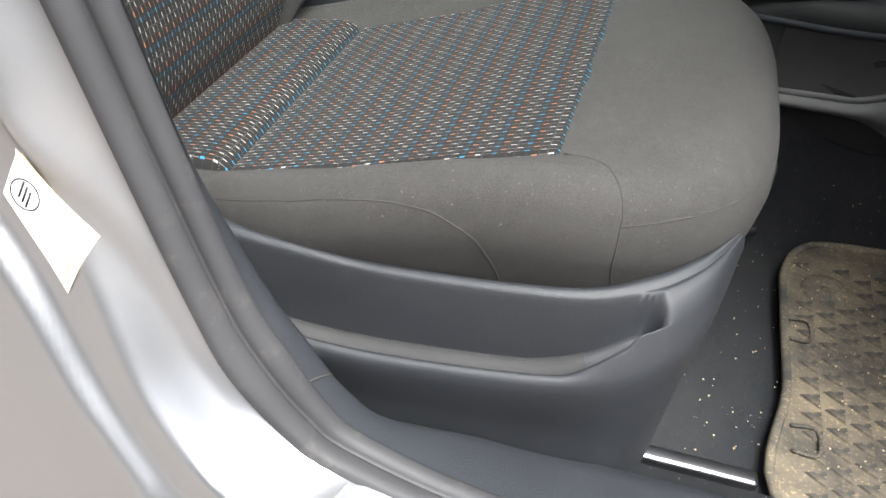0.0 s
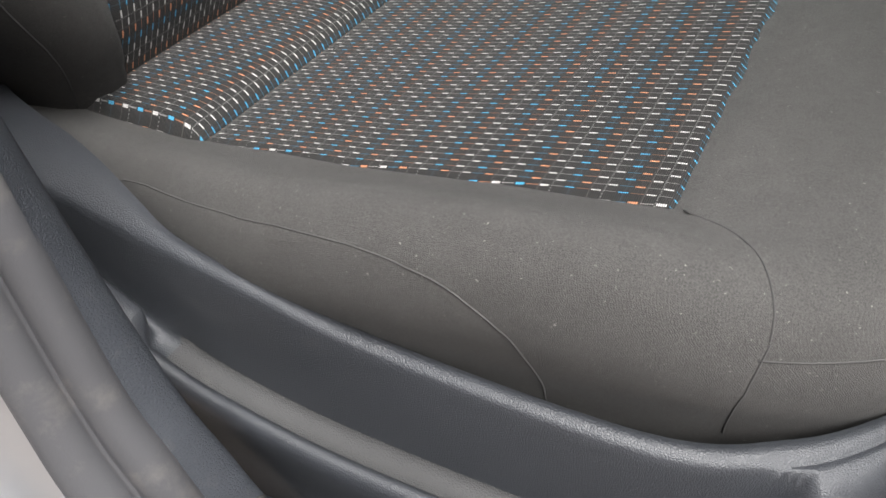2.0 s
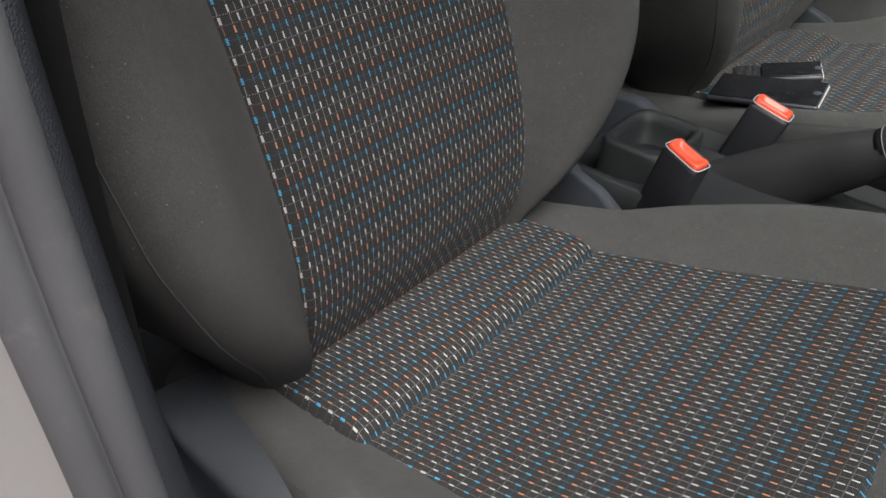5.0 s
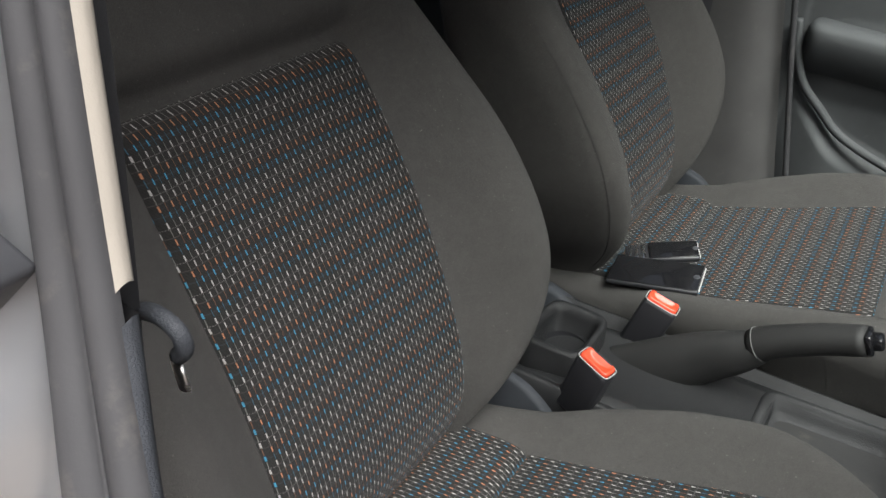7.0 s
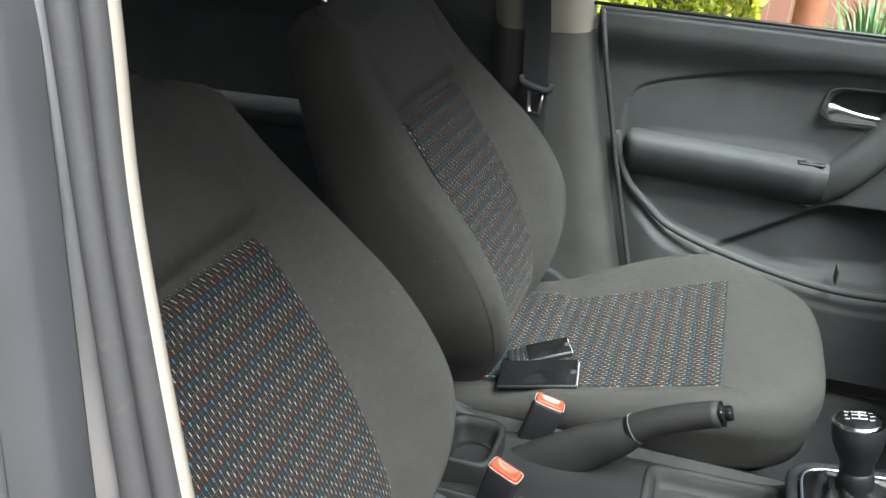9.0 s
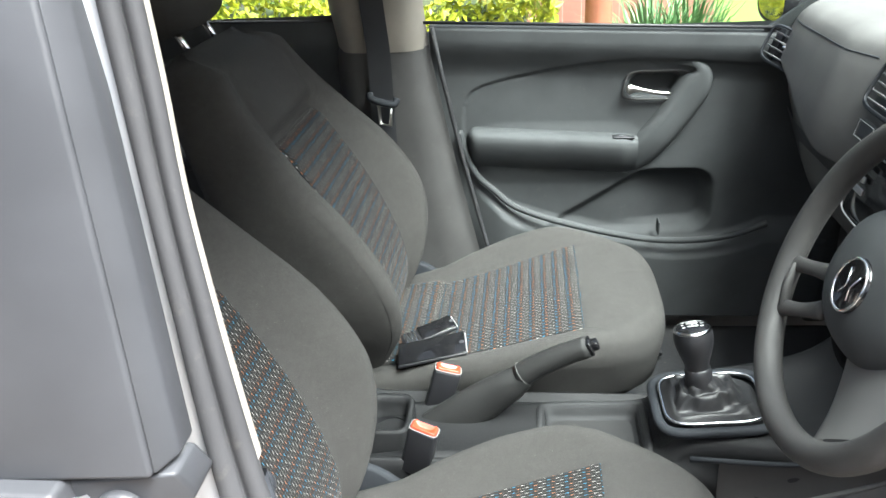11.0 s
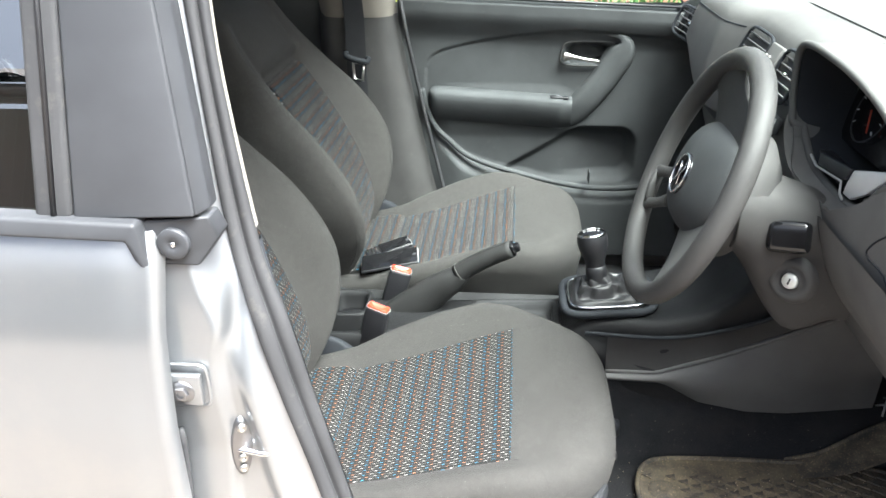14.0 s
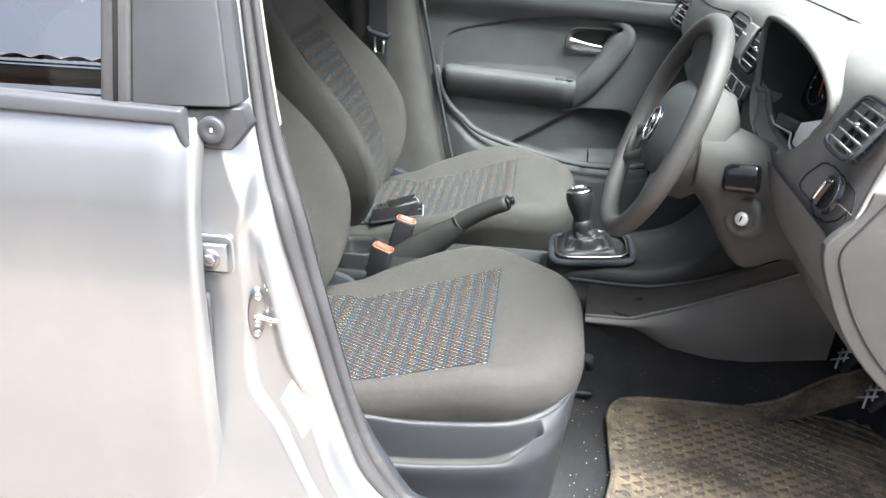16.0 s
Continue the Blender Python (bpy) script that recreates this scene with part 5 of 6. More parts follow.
for k in range(4):
    for y in (0.125, -0.055):
        part("radio_key", rbox((0.034, 0.010, 0.005), (0.815, y, 0.875 - 0.019 * k), 0.002, tm), "slat", radio)
part("stack_bar", rbox((0.225, 0.012, 0.010), (0.826, 0.035, 0.788), 0.003, tm), "silver", dash)
for k in range(5):
    part("stack_slat", rbox((0.20, 0.0025, 0.010), (0.838, 0.035, 0.770 - 0.014 * k), 0.001, tm), "slat", dash)
part("heater_panel", rbox((0.19, 0.05, 0.012), (0.850, 0.025, 0.700), 0.004, facing(-0.95, 0, 0.3)), "satin", dash)
for k in (-1, 0, 1):
    part("heater_knob", lathe([(0, 0.020), (0.014, 0.020), (0.017, 0.014), (0.019, 0.0)], Matrix.Translation((0.846, 0.025 + 0.058 * k, 0.700)) @ facing(-0.95, 0, 0.3), 24), "black", dash)

# instrument cowl in front of the wheel
ARCH = curve(ARCH_PTS, 60)
part("cowl_hood", join(
    grid(lambda p, t: (0.838 + 0.20 * t, p[0] - (p[0] + 0.305) * 0.10 * t, p[1] + 0.016 * t * (p[1] - 0.94) / 0.1 - 0.03 * t * t), ARCH, lin(0, 1, 10)),
    tube([(0.838 + 0.016 * (p[1] < 0.93), p[0], p[1] - 0.001) for p in curve([tuple(q) for q in HOLLOW], 96, True)], 0.0058, 8, closed=True)), "dash", dash, "charcoal instrument hood")
LOOP = curve([tuple(p) for p in HOLLOW], 96, True)
part("hood_lining", grid(lambda p, t: (0.836 + 0.016 * (p[1] < 0.93) + 0.088 * t, p[0] * (1 - 0.10 * t) - 0.0305 * t, p[1] - 0.002 - 0.016 * t * sm(p[1], 0.95, 1.02) + 0.012 * t * (1 - sm(p[1], 0.90, 0.94))), LOOP, lin(0, 1, 8), wrap_u=True), "plastic", dash, "dark hood lining")
FZ = sorted((float(face[k][1]), float(face[k][0])) for k in range(60, 190) if 0.85 < face[k][1] < 1.0)
face_x = lambda z: float(np.interp(z, [q[0] for q in FZ], [q[1] for q in FZ]))
def skirt(p, t):
    """Return from the shell's opening to the hood's lip, closing to nothing under the hood's top."""
    f = (1 - t) * (1 - sm(p[1], 0.935, 0.965))
    lip = 0.838 + 0.016 * (1 - sm(p[1], 0.925, 0.935))
    return lip + (face_x(p[1]) - 0.001 - lip) * f, p[0] + 0.004 * f * (1 if p[0] > -0.3 else -1), p[1] - 0.004 * f


part("hood_skirt", grid(skirt, LOOP, lin(0, 1, 4), wrap_u=True), "dash", dash)
part("cluster_back", ([(0.936, p[0] * 0.92 - 0.0244, p[1] - 0.010) for p in LOOP], [tuple(range(96))]), "plastic", dash, smooth=False)
cl_m = facing(-0.93, 0, 0.36)
part("instrument_face", rbox((0.33, 0.115, 0.006), (0.925, -0.305, 0.968), 0.002, cl_m), "cluster", dash, "dark instrument panel")
for y in (-0.225, -0.385):
    part("dial_ring", tube([Vector((0.919, y, 0.970)) + cl_m @ Vector((0.046 * math.cos(a), 0.046 * math.sin(a), 0.002)) for a in [2 * math.pi * k / 40 for k in range(40)]], 0.0012, 6, closed=True), "satin", dash)
    for k in range(11):
        a = radians(-40 + 26 * k)
        c = Vector((0.919, y, 0.970))
        part("dial_mark", tube([c + cl_m @ Vector((0.037 * math.cos(a), 0.037 * math.sin(a), 0.003)), c + cl_m @ Vector((0.043 * math.cos(a), 0.043 * math.sin(a), 0.003))], 0.0009, 4), "white", dash)
    part("needle", tube([Vector((0.918, y, 0.970)) + cl_m @ Vector((0.0, 0.0, 0.004)), Vector((0.918, y, 0.970)) + cl_m @ Vector((0.022, -0.028, 0.004))], 0.0012, 5), "red", dash)
# white colour stands in for strong light on the trim below the dials
part("glare_panel", prism([(0.853, -0.352, 0.928), (0.855, -0.434, 0.955), (0.853, -0.443, 0.948), (0.850, -0.402, 0.914), (0.849, -0.368, 0.894), (0.849, -0.342, 0.893), (0.851, -0.346, 0.912)], (0.008, 0, 0), 0.002), "white", dash, "white panel below the dials, standing in for bright light on the trim")
part("button_strip", prism([(0.852, -0.238, 0.914), (0.853, -0.343, 0.926), (0.849, -0.340, 0.910), (0.848, -0.246, 0.899)], (0.008, 0, 0), 0.002), "satin", dash, "dark button strip")
part("silver_edge", tube([(0.849, -0.215, 0.903), (0.847, -0.246, 0.897), (0.848, -0.335, 0.907), (0.847, -0.340, 0.892), (0.847, -0.352, 0.888)], 0.0018, 6), "silver", dash)
# black block added for the darkness of the gap above the column
part("gap_shade", rbox((0.02, 0.21, 0.046), (0.878, -0.275, 0.880), 0.004), "black", dash)
# light switch at the outer end
sw = Matrix.Translation((0.826, -0.604, 0.908)) @ facing(-0.95, 0, 0.30)
part("switch_ring", lathe([(0.018, 0.004), (0.0195, 0.008), (0.021, 0.008), (0.026, 0.0)], sw, 32), "gloss", dash, "silver-ringed light switch")
part("switch_face", lathe([(0, 0.009), (0.019, 0.008)], sw, 28), "gloss", dash)
part("switch_grip", rbox((0.013, 0.038, 0.012), sw @ Vector((0.001, 0, 0.012)), 0.005, facing(-0.95, 0, 0.30) @ pose(0, 0, 0, 0, 0, -14), 3), "gloss", dash)
part("grip_inlay", rbox((0.0045, 0.026, 0.003), sw @ Vector((0.0035, 0, 0.0175)), 0.0014, facing(-0.95, 0, 0.30) @ pose(0, 0, 0, 0, 0, -14), 2), "chrome", dash, "bright metal inlay")
part("switch_edge", tube([sw @ Vector((0.0235 * math.cos(a), 0.0235 * math.sin(a), 0.0058)) for a in ang], 0.0008, 6, closed=True), "satin", dash)


def on_face(y, z, lift=0.0):
    """Point on the dash's face at the given place across and height."""
    k = min(range(60, 200), key=lambda q: abs(face[q][1] - z))
    p = shell(y, k)
    return Vector((p[0] - lift, y, p[2]))


part("switch_recess", tube([on_face(y, z, 0.0004) for y, z in curve([(-0.540, 0.926), (-0.575, 0.934), (-0.600, 0.934), (-0.628, 0.936), (-0.636, 0.915), (-0.630, 0.893), (-0.603, 0.873), (-0.566, 0.866), (-0.545, 0.878), (-0.512, 0.880), (-0.505, 0.890)], 60, True)], 0.0013, 6, closed=True), "plastic", dash, "thin groove round the light switch")
part("knee_panel", grid(lambda y, t: (0.815 + 0.16 * t * t + 0.02 * t, y, 0.872 - 0.24 * t), lin(-0.643, -0.20, 16), lin(0, 1, 16)), "dash", dash, "lower dash panel above the knees")
END = [(0.852, 0.930), (0.845, 0.902), (0.822, 0.874), (0.8135, 0.853), (0.829, 0.806), (0.866, 0.738), (0.924, 0.675), (1.0, 0.628)]
part("end_panel", prism([(x, -0.6545, z) for x, z in curve(END, 30)] + [(1.25, -0.6545, 0.63), (1.25, -0.6545, 0.93)], (0, 0.0145, 0), 0.004, 3), "shroud", dash, "charcoal end panel of the dash")
part("end_seam", tube([(x, -0.6548, z) for x, z in curve([(0.872, 0.924), (0.850, 0.889), (0.833, 0.856), (0.842, 0.822), (0.873, 0.761), (0.920, 0.703), (0.99, 0.655)], 40)], 0.0016, 6), "black", dash)


# ---- steering column and wheel ----
column = thing("steering_column", "dark grey column shroud with ignition lock", "steering column")


def shroud(u, a):
    """Tapered cowl from the wheel down into the dash."""
    base = Vector((0.715, -0.312, 0.868)) + Vector((0.17, 0.0, -0.075)) * u
    ry, rz = 0.068 - 0.004 * u, 0.058 + 0.012 * u
    c, s = math.cos(a), math.sin(a)
    drop = 0.075 * sm(-s, 0.1, 0.9) * sm(u, 0.0, 0.55) * (1 - 0.7 * sm(u, 0.55, 1.0))
    return base + Vector((0, ry * math.copysign(abs(c) ** 0.7, c), rz * math.copysign(abs(s) ** 0.8, s) - drop))


part("shroud", grid(shroud, lin(0, 1, 16), [2 * math.pi * k / 36 for k in range(36)], wrap_v=True), "shroud", column)
part("shroud_front", grid(lambda r, a: Vector((0.712, -0.312, 0.868)) + Vector((0, 0.068 * r * math.copysign(abs(math.cos(a)) ** 0.7, math.cos(a)), 0.058 * r * math.copysign(abs(math.sin(a)) ** 0.8, math.sin(a)))), lin(0.2, 1, 4), [2 * math.pi * k / 36 for k in range(36)], wrap_v=True), "shroud", column)
lk = Matrix.Translation((0.790, -0.386, 0.786)) @ facing(-0.62, -0.75, 0.18)
part("lock_boss", lathe([(0.0112, 0.004), (0.0125, 0.000), (0.018, 0.001), (0.021, 0.004), (0.028, 0.002), (0.033, -0.010)], lk, 36), "shroud", column)
part("lock_barrel", lathe([(0, 0.0062), (0.0092, 0.0062), (0.0102, 0.005), (0.011, 0.0)], lk, 24), "silver", column, "bright ignition lock barrel")
part("key_slot", rbox((0.0024, 0.009, 0.002), lk @ Vector((0, 0, 0.0062)), 0.0004, facing(-0.62, -0.75, 0.18)), "black", column)
sb_ = facing(-0.35, -0.90, 0.25)
part("stalk_plug", rbox((0.054, 0.042, 0.020), (0.778, -0.384, 0.848), 0.009, sb_ @ pose(0, 0, 0, 0, 0, 38), 4), "gloss", column, "gloss black stalk cover")

wheel = thing("steering_wheel", "black plastic steering wheel with round badge", "steering wheel")
WM = Matrix.Translation((0.6797, -0.284, 0.8861)) @ pose(0, 0, 0, 0, -68.7, 0)


def W(x, y, z=0.0):
    return WM @ Vector((x, y, z))


part("rim", tube([W(0.171 * math.cos(a), 0.171 * math.sin(a), 0.012) for a in [2 * math.pi * k / 96 for k in range(96)]], 0.0158, 18, closed=True), "rim", wheel, "grained black wheel rim")


def pad(r, a):
    """Domed horn pad with a flat-bottomed shield outline."""
    c, s = math.cos(a), math.sin(a)
    rx = 0.082 if c > 0 else 0.070
    y = 0.100 * math.copysign(abs(s) ** 0.75, s) * (1 - 0.22 * max(-c, 0))
    x = rx * math.copysign(abs(c) ** 0.75, c)
    dome = math.sqrt(max(1 - r**3.2, 0.0))
    return W(x * r, y * r, -0.012 + 0.038 * dome)


part("horn_pad", grid(pad, [0.0, 0.2, 0.4, 0.55, 0.68, 0.78, 0.86, 0.92, 0.96, 0.985, 1.0], [2 * math.pi * k / 64 for k in range(64)], wrap_v=True), "soft", wheel, "domed charcoal horn pad")
part("pad_gap", tube([pad(1.0, 2 * math.pi * k / 64) for k in range(64)], 0.002, 6, closed=True), "black", wheel)


def web(left, right, depth):
    """Broad dished spoke between two edges that run from the pad out to the rim."""
    a, b = curve(left, 14), curve(right, 14)

    def at_(k, t):
        p = a[k] * (1 - t) + b[k] * t
        u = k / 13
        return W(p[0], p[1], depth + 0.016 * u * u + 0.007 * math.sin(math.pi * t) ** 0.6 - 0.010 * (t < 0.01 or t > 0.99))

    return grid(at_, list(range(14)), [0, 0.011, 0.05, 0.12, 0.25, 0.4, 0.5, 0.6, 0.75, 0.88, 0.95, 0.989, 1])


part("upper_spoke", web([(0.030, 0.050), (0.082, 0.085), (0.122, 0.120)], [(0.050, -0.085), (0.112, -0.050), (0.130, -0.004), (0.152, 0.036)], -0.008), "rim", wheel, "broad dark wheel spoke")
part("lower_spoke", web([(-0.045, 0.010), (-0.105, -0.034), (-0.146, -0.062)], [(-0.010, -0.070), (-0.045, -0.118), (-0.080, -0.142)], -0.008), "spoke", wheel, "broad grey wheel spoke")
for pts in ([(-0.022, 0.080), (-0.036, 0.118), (-0.052, 0.160)], [(-0.058, 0.060), (-0.080, 0.094), (-0.100, 0.132)]):
    part("side_spoke", tube([W(x, y, 0.002 + 0.010 * k / 11) for k, (x, y) in enumerate(curve(pts, 12))], [0.012 - 0.0035 * math.sin(math.pi * k / 11) for k in range(12)], 12, flat=0.6, side=WM.to_3x3() @ Vector((0.85, 0.5, 0))), "rim", wheel, "dark spoke bar beside an opening")
part("spoke_bridge", tube([W(-0.046, 0.146, 0.010), W(-0.072, 0.139, 0.011), W(-0.094, 0.122, 0.010)], 0.009, 10, flat=0.6), "rim", wheel)
part("back_cover", lathe([(0.0, -0.088), (0.066, -0.084), (0.090, -0.062), (0.094, -0.032), (0.086, -0.010)], WM, 40), "shroud", wheel)


badge = part("badge", lathe([(0, 0.0015), (0.024, 0.0015), (0.0265, 0.003), (0.029, 0.0015), (0.0295, -0.002)], WM @ Matrix.Translation((0.0, 0, 0.0265)), 40), "gloss", wheel, "round chrome-ringed badge")
part("badge_ring", tube([W(0.0275 * math.cos(a), 0.0275 * math.sin(a), 0.029) for a in [2 * math.pi * k / 40 for k in range(40)]], 0.0018, 8, closed=True), "chrome", badge)
for k in (-1, 1):
    part("badge_bar", tube([W(0.014, 0.012 * k, 0.0288), W(-0.002, 0.004 * k, 0.0288), W(-0.014, 0.010 * k, 0.0288)], 0.0012, 6), "chrome", badge)

# ---- centre console ----
console = thing("centre_console", "dark grey centre console with tray and cup holder", "centre console")
CT = [(0.02, 0.455), (0.10, 0.480), (0.20, 0.490), (0.30, 0.490), (0.45, 0.494), (0.522, 0.502), (0.562, 0.532), (0.62, 0.545), (0.70, 0.553), (0.78, 0.580), (0.84, 0.64), (0.88, 0.72)]


def con(x, k):
    """Section of the console at x, from one foot over the top to the other."""
    top = ease(x, CT)
    w = 0.080 + 0.033 * sm(x, 0.50, 0.72)
    low = 0.40 + 0.04 * (1 - sm(x, 0.5, 0.75))
    sec = [(-w - 0.012, low), (-w - 0.008, low + 0.03), (-w - 0.010, low + 0.055), (-w - 0.003, low + 0.058), (-w, top - 0.020), (-w + 0.004, top - 0.006), (-w + 0.016, top), (-w + 0.022, top)]
    inner = [(-0.057, top), (-0.054, top - 0.002), (0.0, top - 0.002), (0.054, top - 0.002), (0.057, top)]
    dip = 0.030 * sm(x, 0.362, 0.368) * (1 - sm(x, 0.501, 0.507))
    inner = [(y, z - dip * (abs(y) < 0.056)) for y, z in inner]
    P = sec + inner + [(-y, z) for y, z in sec[::-1]]
    return x, P[k][0], P[k][1]


part("console_body", grid(con, lin(0.02, 0.335, 16) + lin(0.345, 0.361, 3) + lin(0.362, 0.368, 4) + lin(0.375, 0.495, 12) + lin(0.501, 0.507, 4) + lin(0.515, 0.53, 3) + lin(0.54, 0.88, 30), list(range(21))), "console", console, "grained dark console shell")
part("side_crease", tube(curve([(0.56, -0.109, 0.528), (0.70, -0.115, 0.527), (0.80, -0.124, 0.552), (0.90, -0.130, 0.594)], 24), 0.004, 8), "plastic", console)


def flare(u, t):
    """Side panel of the console that flares forward into the foot well."""
    x = 0.60 + 0.46 * u
    top = float(np.interp(x, [0.60, 0.69, 0.80, 0.945, 1.06], [0.454, 0.457, 0.501, 0.572, 0.63]))
    low = float(np.interp(x, [0.60, 0.70, 0.765, 0.85, 0.92, 1.06], [0.438, 0.436, 0.408, 0.394, 0.396, 0.42]))
    return x, -0.116 - 0.012 * math.sin(math.pi * t) - 0.02 * u - 0.012 * sm(x, 0.70, 0.78) * (1 - t), low + (top - low) * t


part("flare_panel", grid(flare, lin(0, 1, 40), lin(0, 1, 12)), "spoke", console, "grey side panel flaring into the foot well")
part("flare_lip", tube([flare(u, 1.0) for u in lin(0, 1, 30)], 0.004, 8), "spoke", console)


def side_wall(x, t):
    """Panel between the flare's top edge and the console's crease."""
    u = (x - 0.60) / 0.46
    a = Vector(flare(max(u, 0.0), 1.0))
    z1 = float(np.interp(x, [0.56, 0.70, 0.80, 0.90, 1.04], [0.528, 0.527, 0.552, 0.594, 0.66]))
    y1 = float(np.interp(x, [0.56, 0.70, 0.80, 0.90, 1.04], [-0.109, -0.115, -0.124, -0.130, -0.14]))
    return x, a.y + (y1 - a.y) * t + 0.004 * math.sin(math.pi * t), a.z + (z1 - a.z) * t


part("side_wall", grid(side_wall, lin(0.60, 1.04, 24), lin(0, 1, 8)), "shroud", console, "dark console flank above the flare")
# chrome-edged gear gate
gs = Matrix.Translation((0.606, -0.008, 0.550)) @ pose(0, 0, 0, 0, -5, 0)


part("gate_rim", tube([gs @ Vector((*sq(a, 0.082, 0.072), 0.002)) for a in ang], 0.0075, 10, closed=True), "plastic", console)
part("gate_chrome", tube([gs @ Vector((*sq(a, 0.071, 0.061), 0.010)) for a in ang], 0.0026, 8, closed=True), "chrome", console, "bright chrome gear gate ring")
# cup holder behind the handbrake
part("cup_holder", grid(lambda a, p: Vector((0.112 + p[0] * sq(a, 1, 1, 0.42)[0] * 0.8, 0.0 + p[0] * sq(a, 1, 1, 0.42)[1], p[1])), ang, [(0.056, 0.42), (0.052, 0.512), (0.050, 0.516), (0.045, 0.517), (0.041, 0.514), (0.037, 0.505), (0.034, 0.44), (0.0, 0.44)], wrap_u=True), "console", console, "black cup holder")
part("holder_floor", lathe([(0.0, 0.0), (0.030, 0.0), (0.031, 0.04)], Matrix.Translation((0.112, 0.0, 0.445)), 24), "black", console)
# shallow tray with a rounded lip
tr_ = lambda a, g, z: Vector((0.4345 + (0.078 + g) * sq(a, 1, 1, 0.22)[0], (0.060 + g) * sq(a, 1, 1, 0.22)[1], ease(0.4345 + (0.078 + g) * sq(a, 1, 1, 0.22)[0], CT) + z))
part("tray", grid(lambda a, p: tr_(a, p[0], p[1]), ang, [(0.009, -0.003), (0.007, 0.0018), (0.002, 0.0024), (-0.002, 0.0005), (-0.006, -0.012), (-0.010, -0.0195), (-0.016, -0.0215)], wrap_u=True), "sill", console, "grained tray with a rounded lip")
part("tray_floor", ([tr_(a, -0.014, -0.021) for a in ang], [tuple(range(64))]), "tray", console, "dusty grey tray floor", smooth=False)

# ---- gear lever ----
gear = thing("gear_lever", "black gear lever with wrinkled leather boot", "gear lever")


def boot(h, a):
    k = 1 - h
    p = 0.42 + 0.5 * h
    x, y = sq(a, 0.016 + 0.054 * k**1.5, 0.015 + 0.045 * k**1.6, p)
    wr = 1 + 0.07 * math.sin(5 * a + 9 * h) * math.sin(math.pi * h) + 0.04 * math.sin(11 * a - 14 * h) * math.sin(math.pi * h)
    fold = 0.006 * math.sin(h * 16 + 1.5 * math.sin(a * 2)) * math.sin(math.pi * min(h * 1.3, 1))
    lean = Vector((-0.022, -0.006, 0)) * h
    return Vector((0.606, -0.008, 0.552 + 0.050 * h**0.75)) + lean + Vector((x * wr, y * wr, fold))


part("boot", grid(boot, lin(0, 1, 34), [2 * math.pi * k / 64 for k in range(64)], wrap_v=True), "leather", gear, "wrinkled black leather boot")
gk = Matrix.Translation((0.583, -0.012, 0.601)) @ pose(0, 0, 0, -8, -10, 0)
part("collar", lathe([(0.0185, -0.016), (0.0195, 0.0), (0.019, 0.012), (0.017, 0.014)], gk, 28), "black", gear)
part("knob", lathe([(0.0165, 0.010), (0.0178, 0.022), (0.0225, 0.036), (0.0264, 0.049), (0.0280, 0.060), (0.0276, 0.068), (0.0262, 0.0742)], gk, 36), "black", gear, "moulded black gear knob")
part("knob_ring", lathe([(0.0262, 0.0735), (0.0270, 0.0752), (0.0262, 0.077), (0.0240, 0.0782)], gk, 36), "chrome", gear, "satin silver knob ring")
part("knob_cap", lathe([(0.0, 0.0835), (0.010, 0.0828), (0.019, 0.0805), (0.0238, 0.077)], gk, 36), "gloss", gear, "gloss black cap with gear pattern")


def kc(x, y):
    return gk @ Vector((x, y, 0.0842 - 9.0 * (x * x + y * y) * 0.9))


for y in (0.008, 0.0, -0.008):
    part("pattern_line", tube([kc(0.008, y), kc(-0.008, y)], 0.0006, 5), "white", gear)
part("pattern_line", tube([kc(0.0, 0.008), kc(0.0, -0.008)], 0.0006, 5), "white", gear)


def digit(text, x, y):
    cu = bpy.data.curves.new("digit", "FONT")
    cu.body, cu.size, cu.align_x, cu.align_y, cu.extrude = text, 0.0065, "CENTER", "CENTER", 0.0001
    dg = bpy.context.evaluated_depsgraph_get()
    ob = bpy.data.objects.new("digit", cu)
    scene.collection.objects.link(ob)
    me = bpy.data.meshes.new_from_object(ob.evaluated_get(bpy.context.evaluated_depsgraph_get()))
    bpy.data.objects.remove(ob)
    me.materials.append(M["white"])
    o = new("gear_digit", me)
    o.parent = gear
    o.matrix_basis = Matrix.Translation(kc(x, y)) @ gk.to_3x3().to_4x4() @ pose(0, 0, 0, 0, 0, -90)


for text, x, y in (("1", 0.0125, 0.0085), ("3", 0.0135, 0.0), ("5", 0.0125, -0.0085), ("2", -0.0125, 0.0085), ("4", -0.0135, 0.0), ("R", -0.0125, -0.0085)):
    digit(text, x, y)

# ---- handbrake ----
brake = thing("handbrake", "raised black handbrake lever with push button", "handbrake")
sleeve = curve([(0.190, 0.032, 0.450), (0.232, 0.033, 0.490), (0.274, 0.034, 0.524), (0.304, 0.032, 0.547), (0.320, 0.032, 0.560), (0.331, 0.031, 0.570)], 26)
part("sleeve", tube(sleeve, [0.046 - 0.0272 * (k / 25) ** 0.75 for k in range(26)], 20, flat=[0.56 + 0.42 * (k / 25) ** 1.5 for k in range(26)], side=(-0.64, 0, 0.77)), "grip", brake, "charcoal lever sleeve")
grip = curve([(0.322, 0.032, 0.566), (0.350, 0.030, 0.587), (0.388, 0.026, 0.610), (0.426, 0.021, 0.629)], 16)
part("grip", tube(grip, [0.0186, 0.0192, 0.0193, 0.0191, 0.0188, 0.0186, 0.0184, 0.0182, 0.0180, 0.0178, 0.0176, 0.0174, 0.0172, 0.0171, 0.0170, 0.0166], 20), "grip", brake, "moulded charcoal grip")
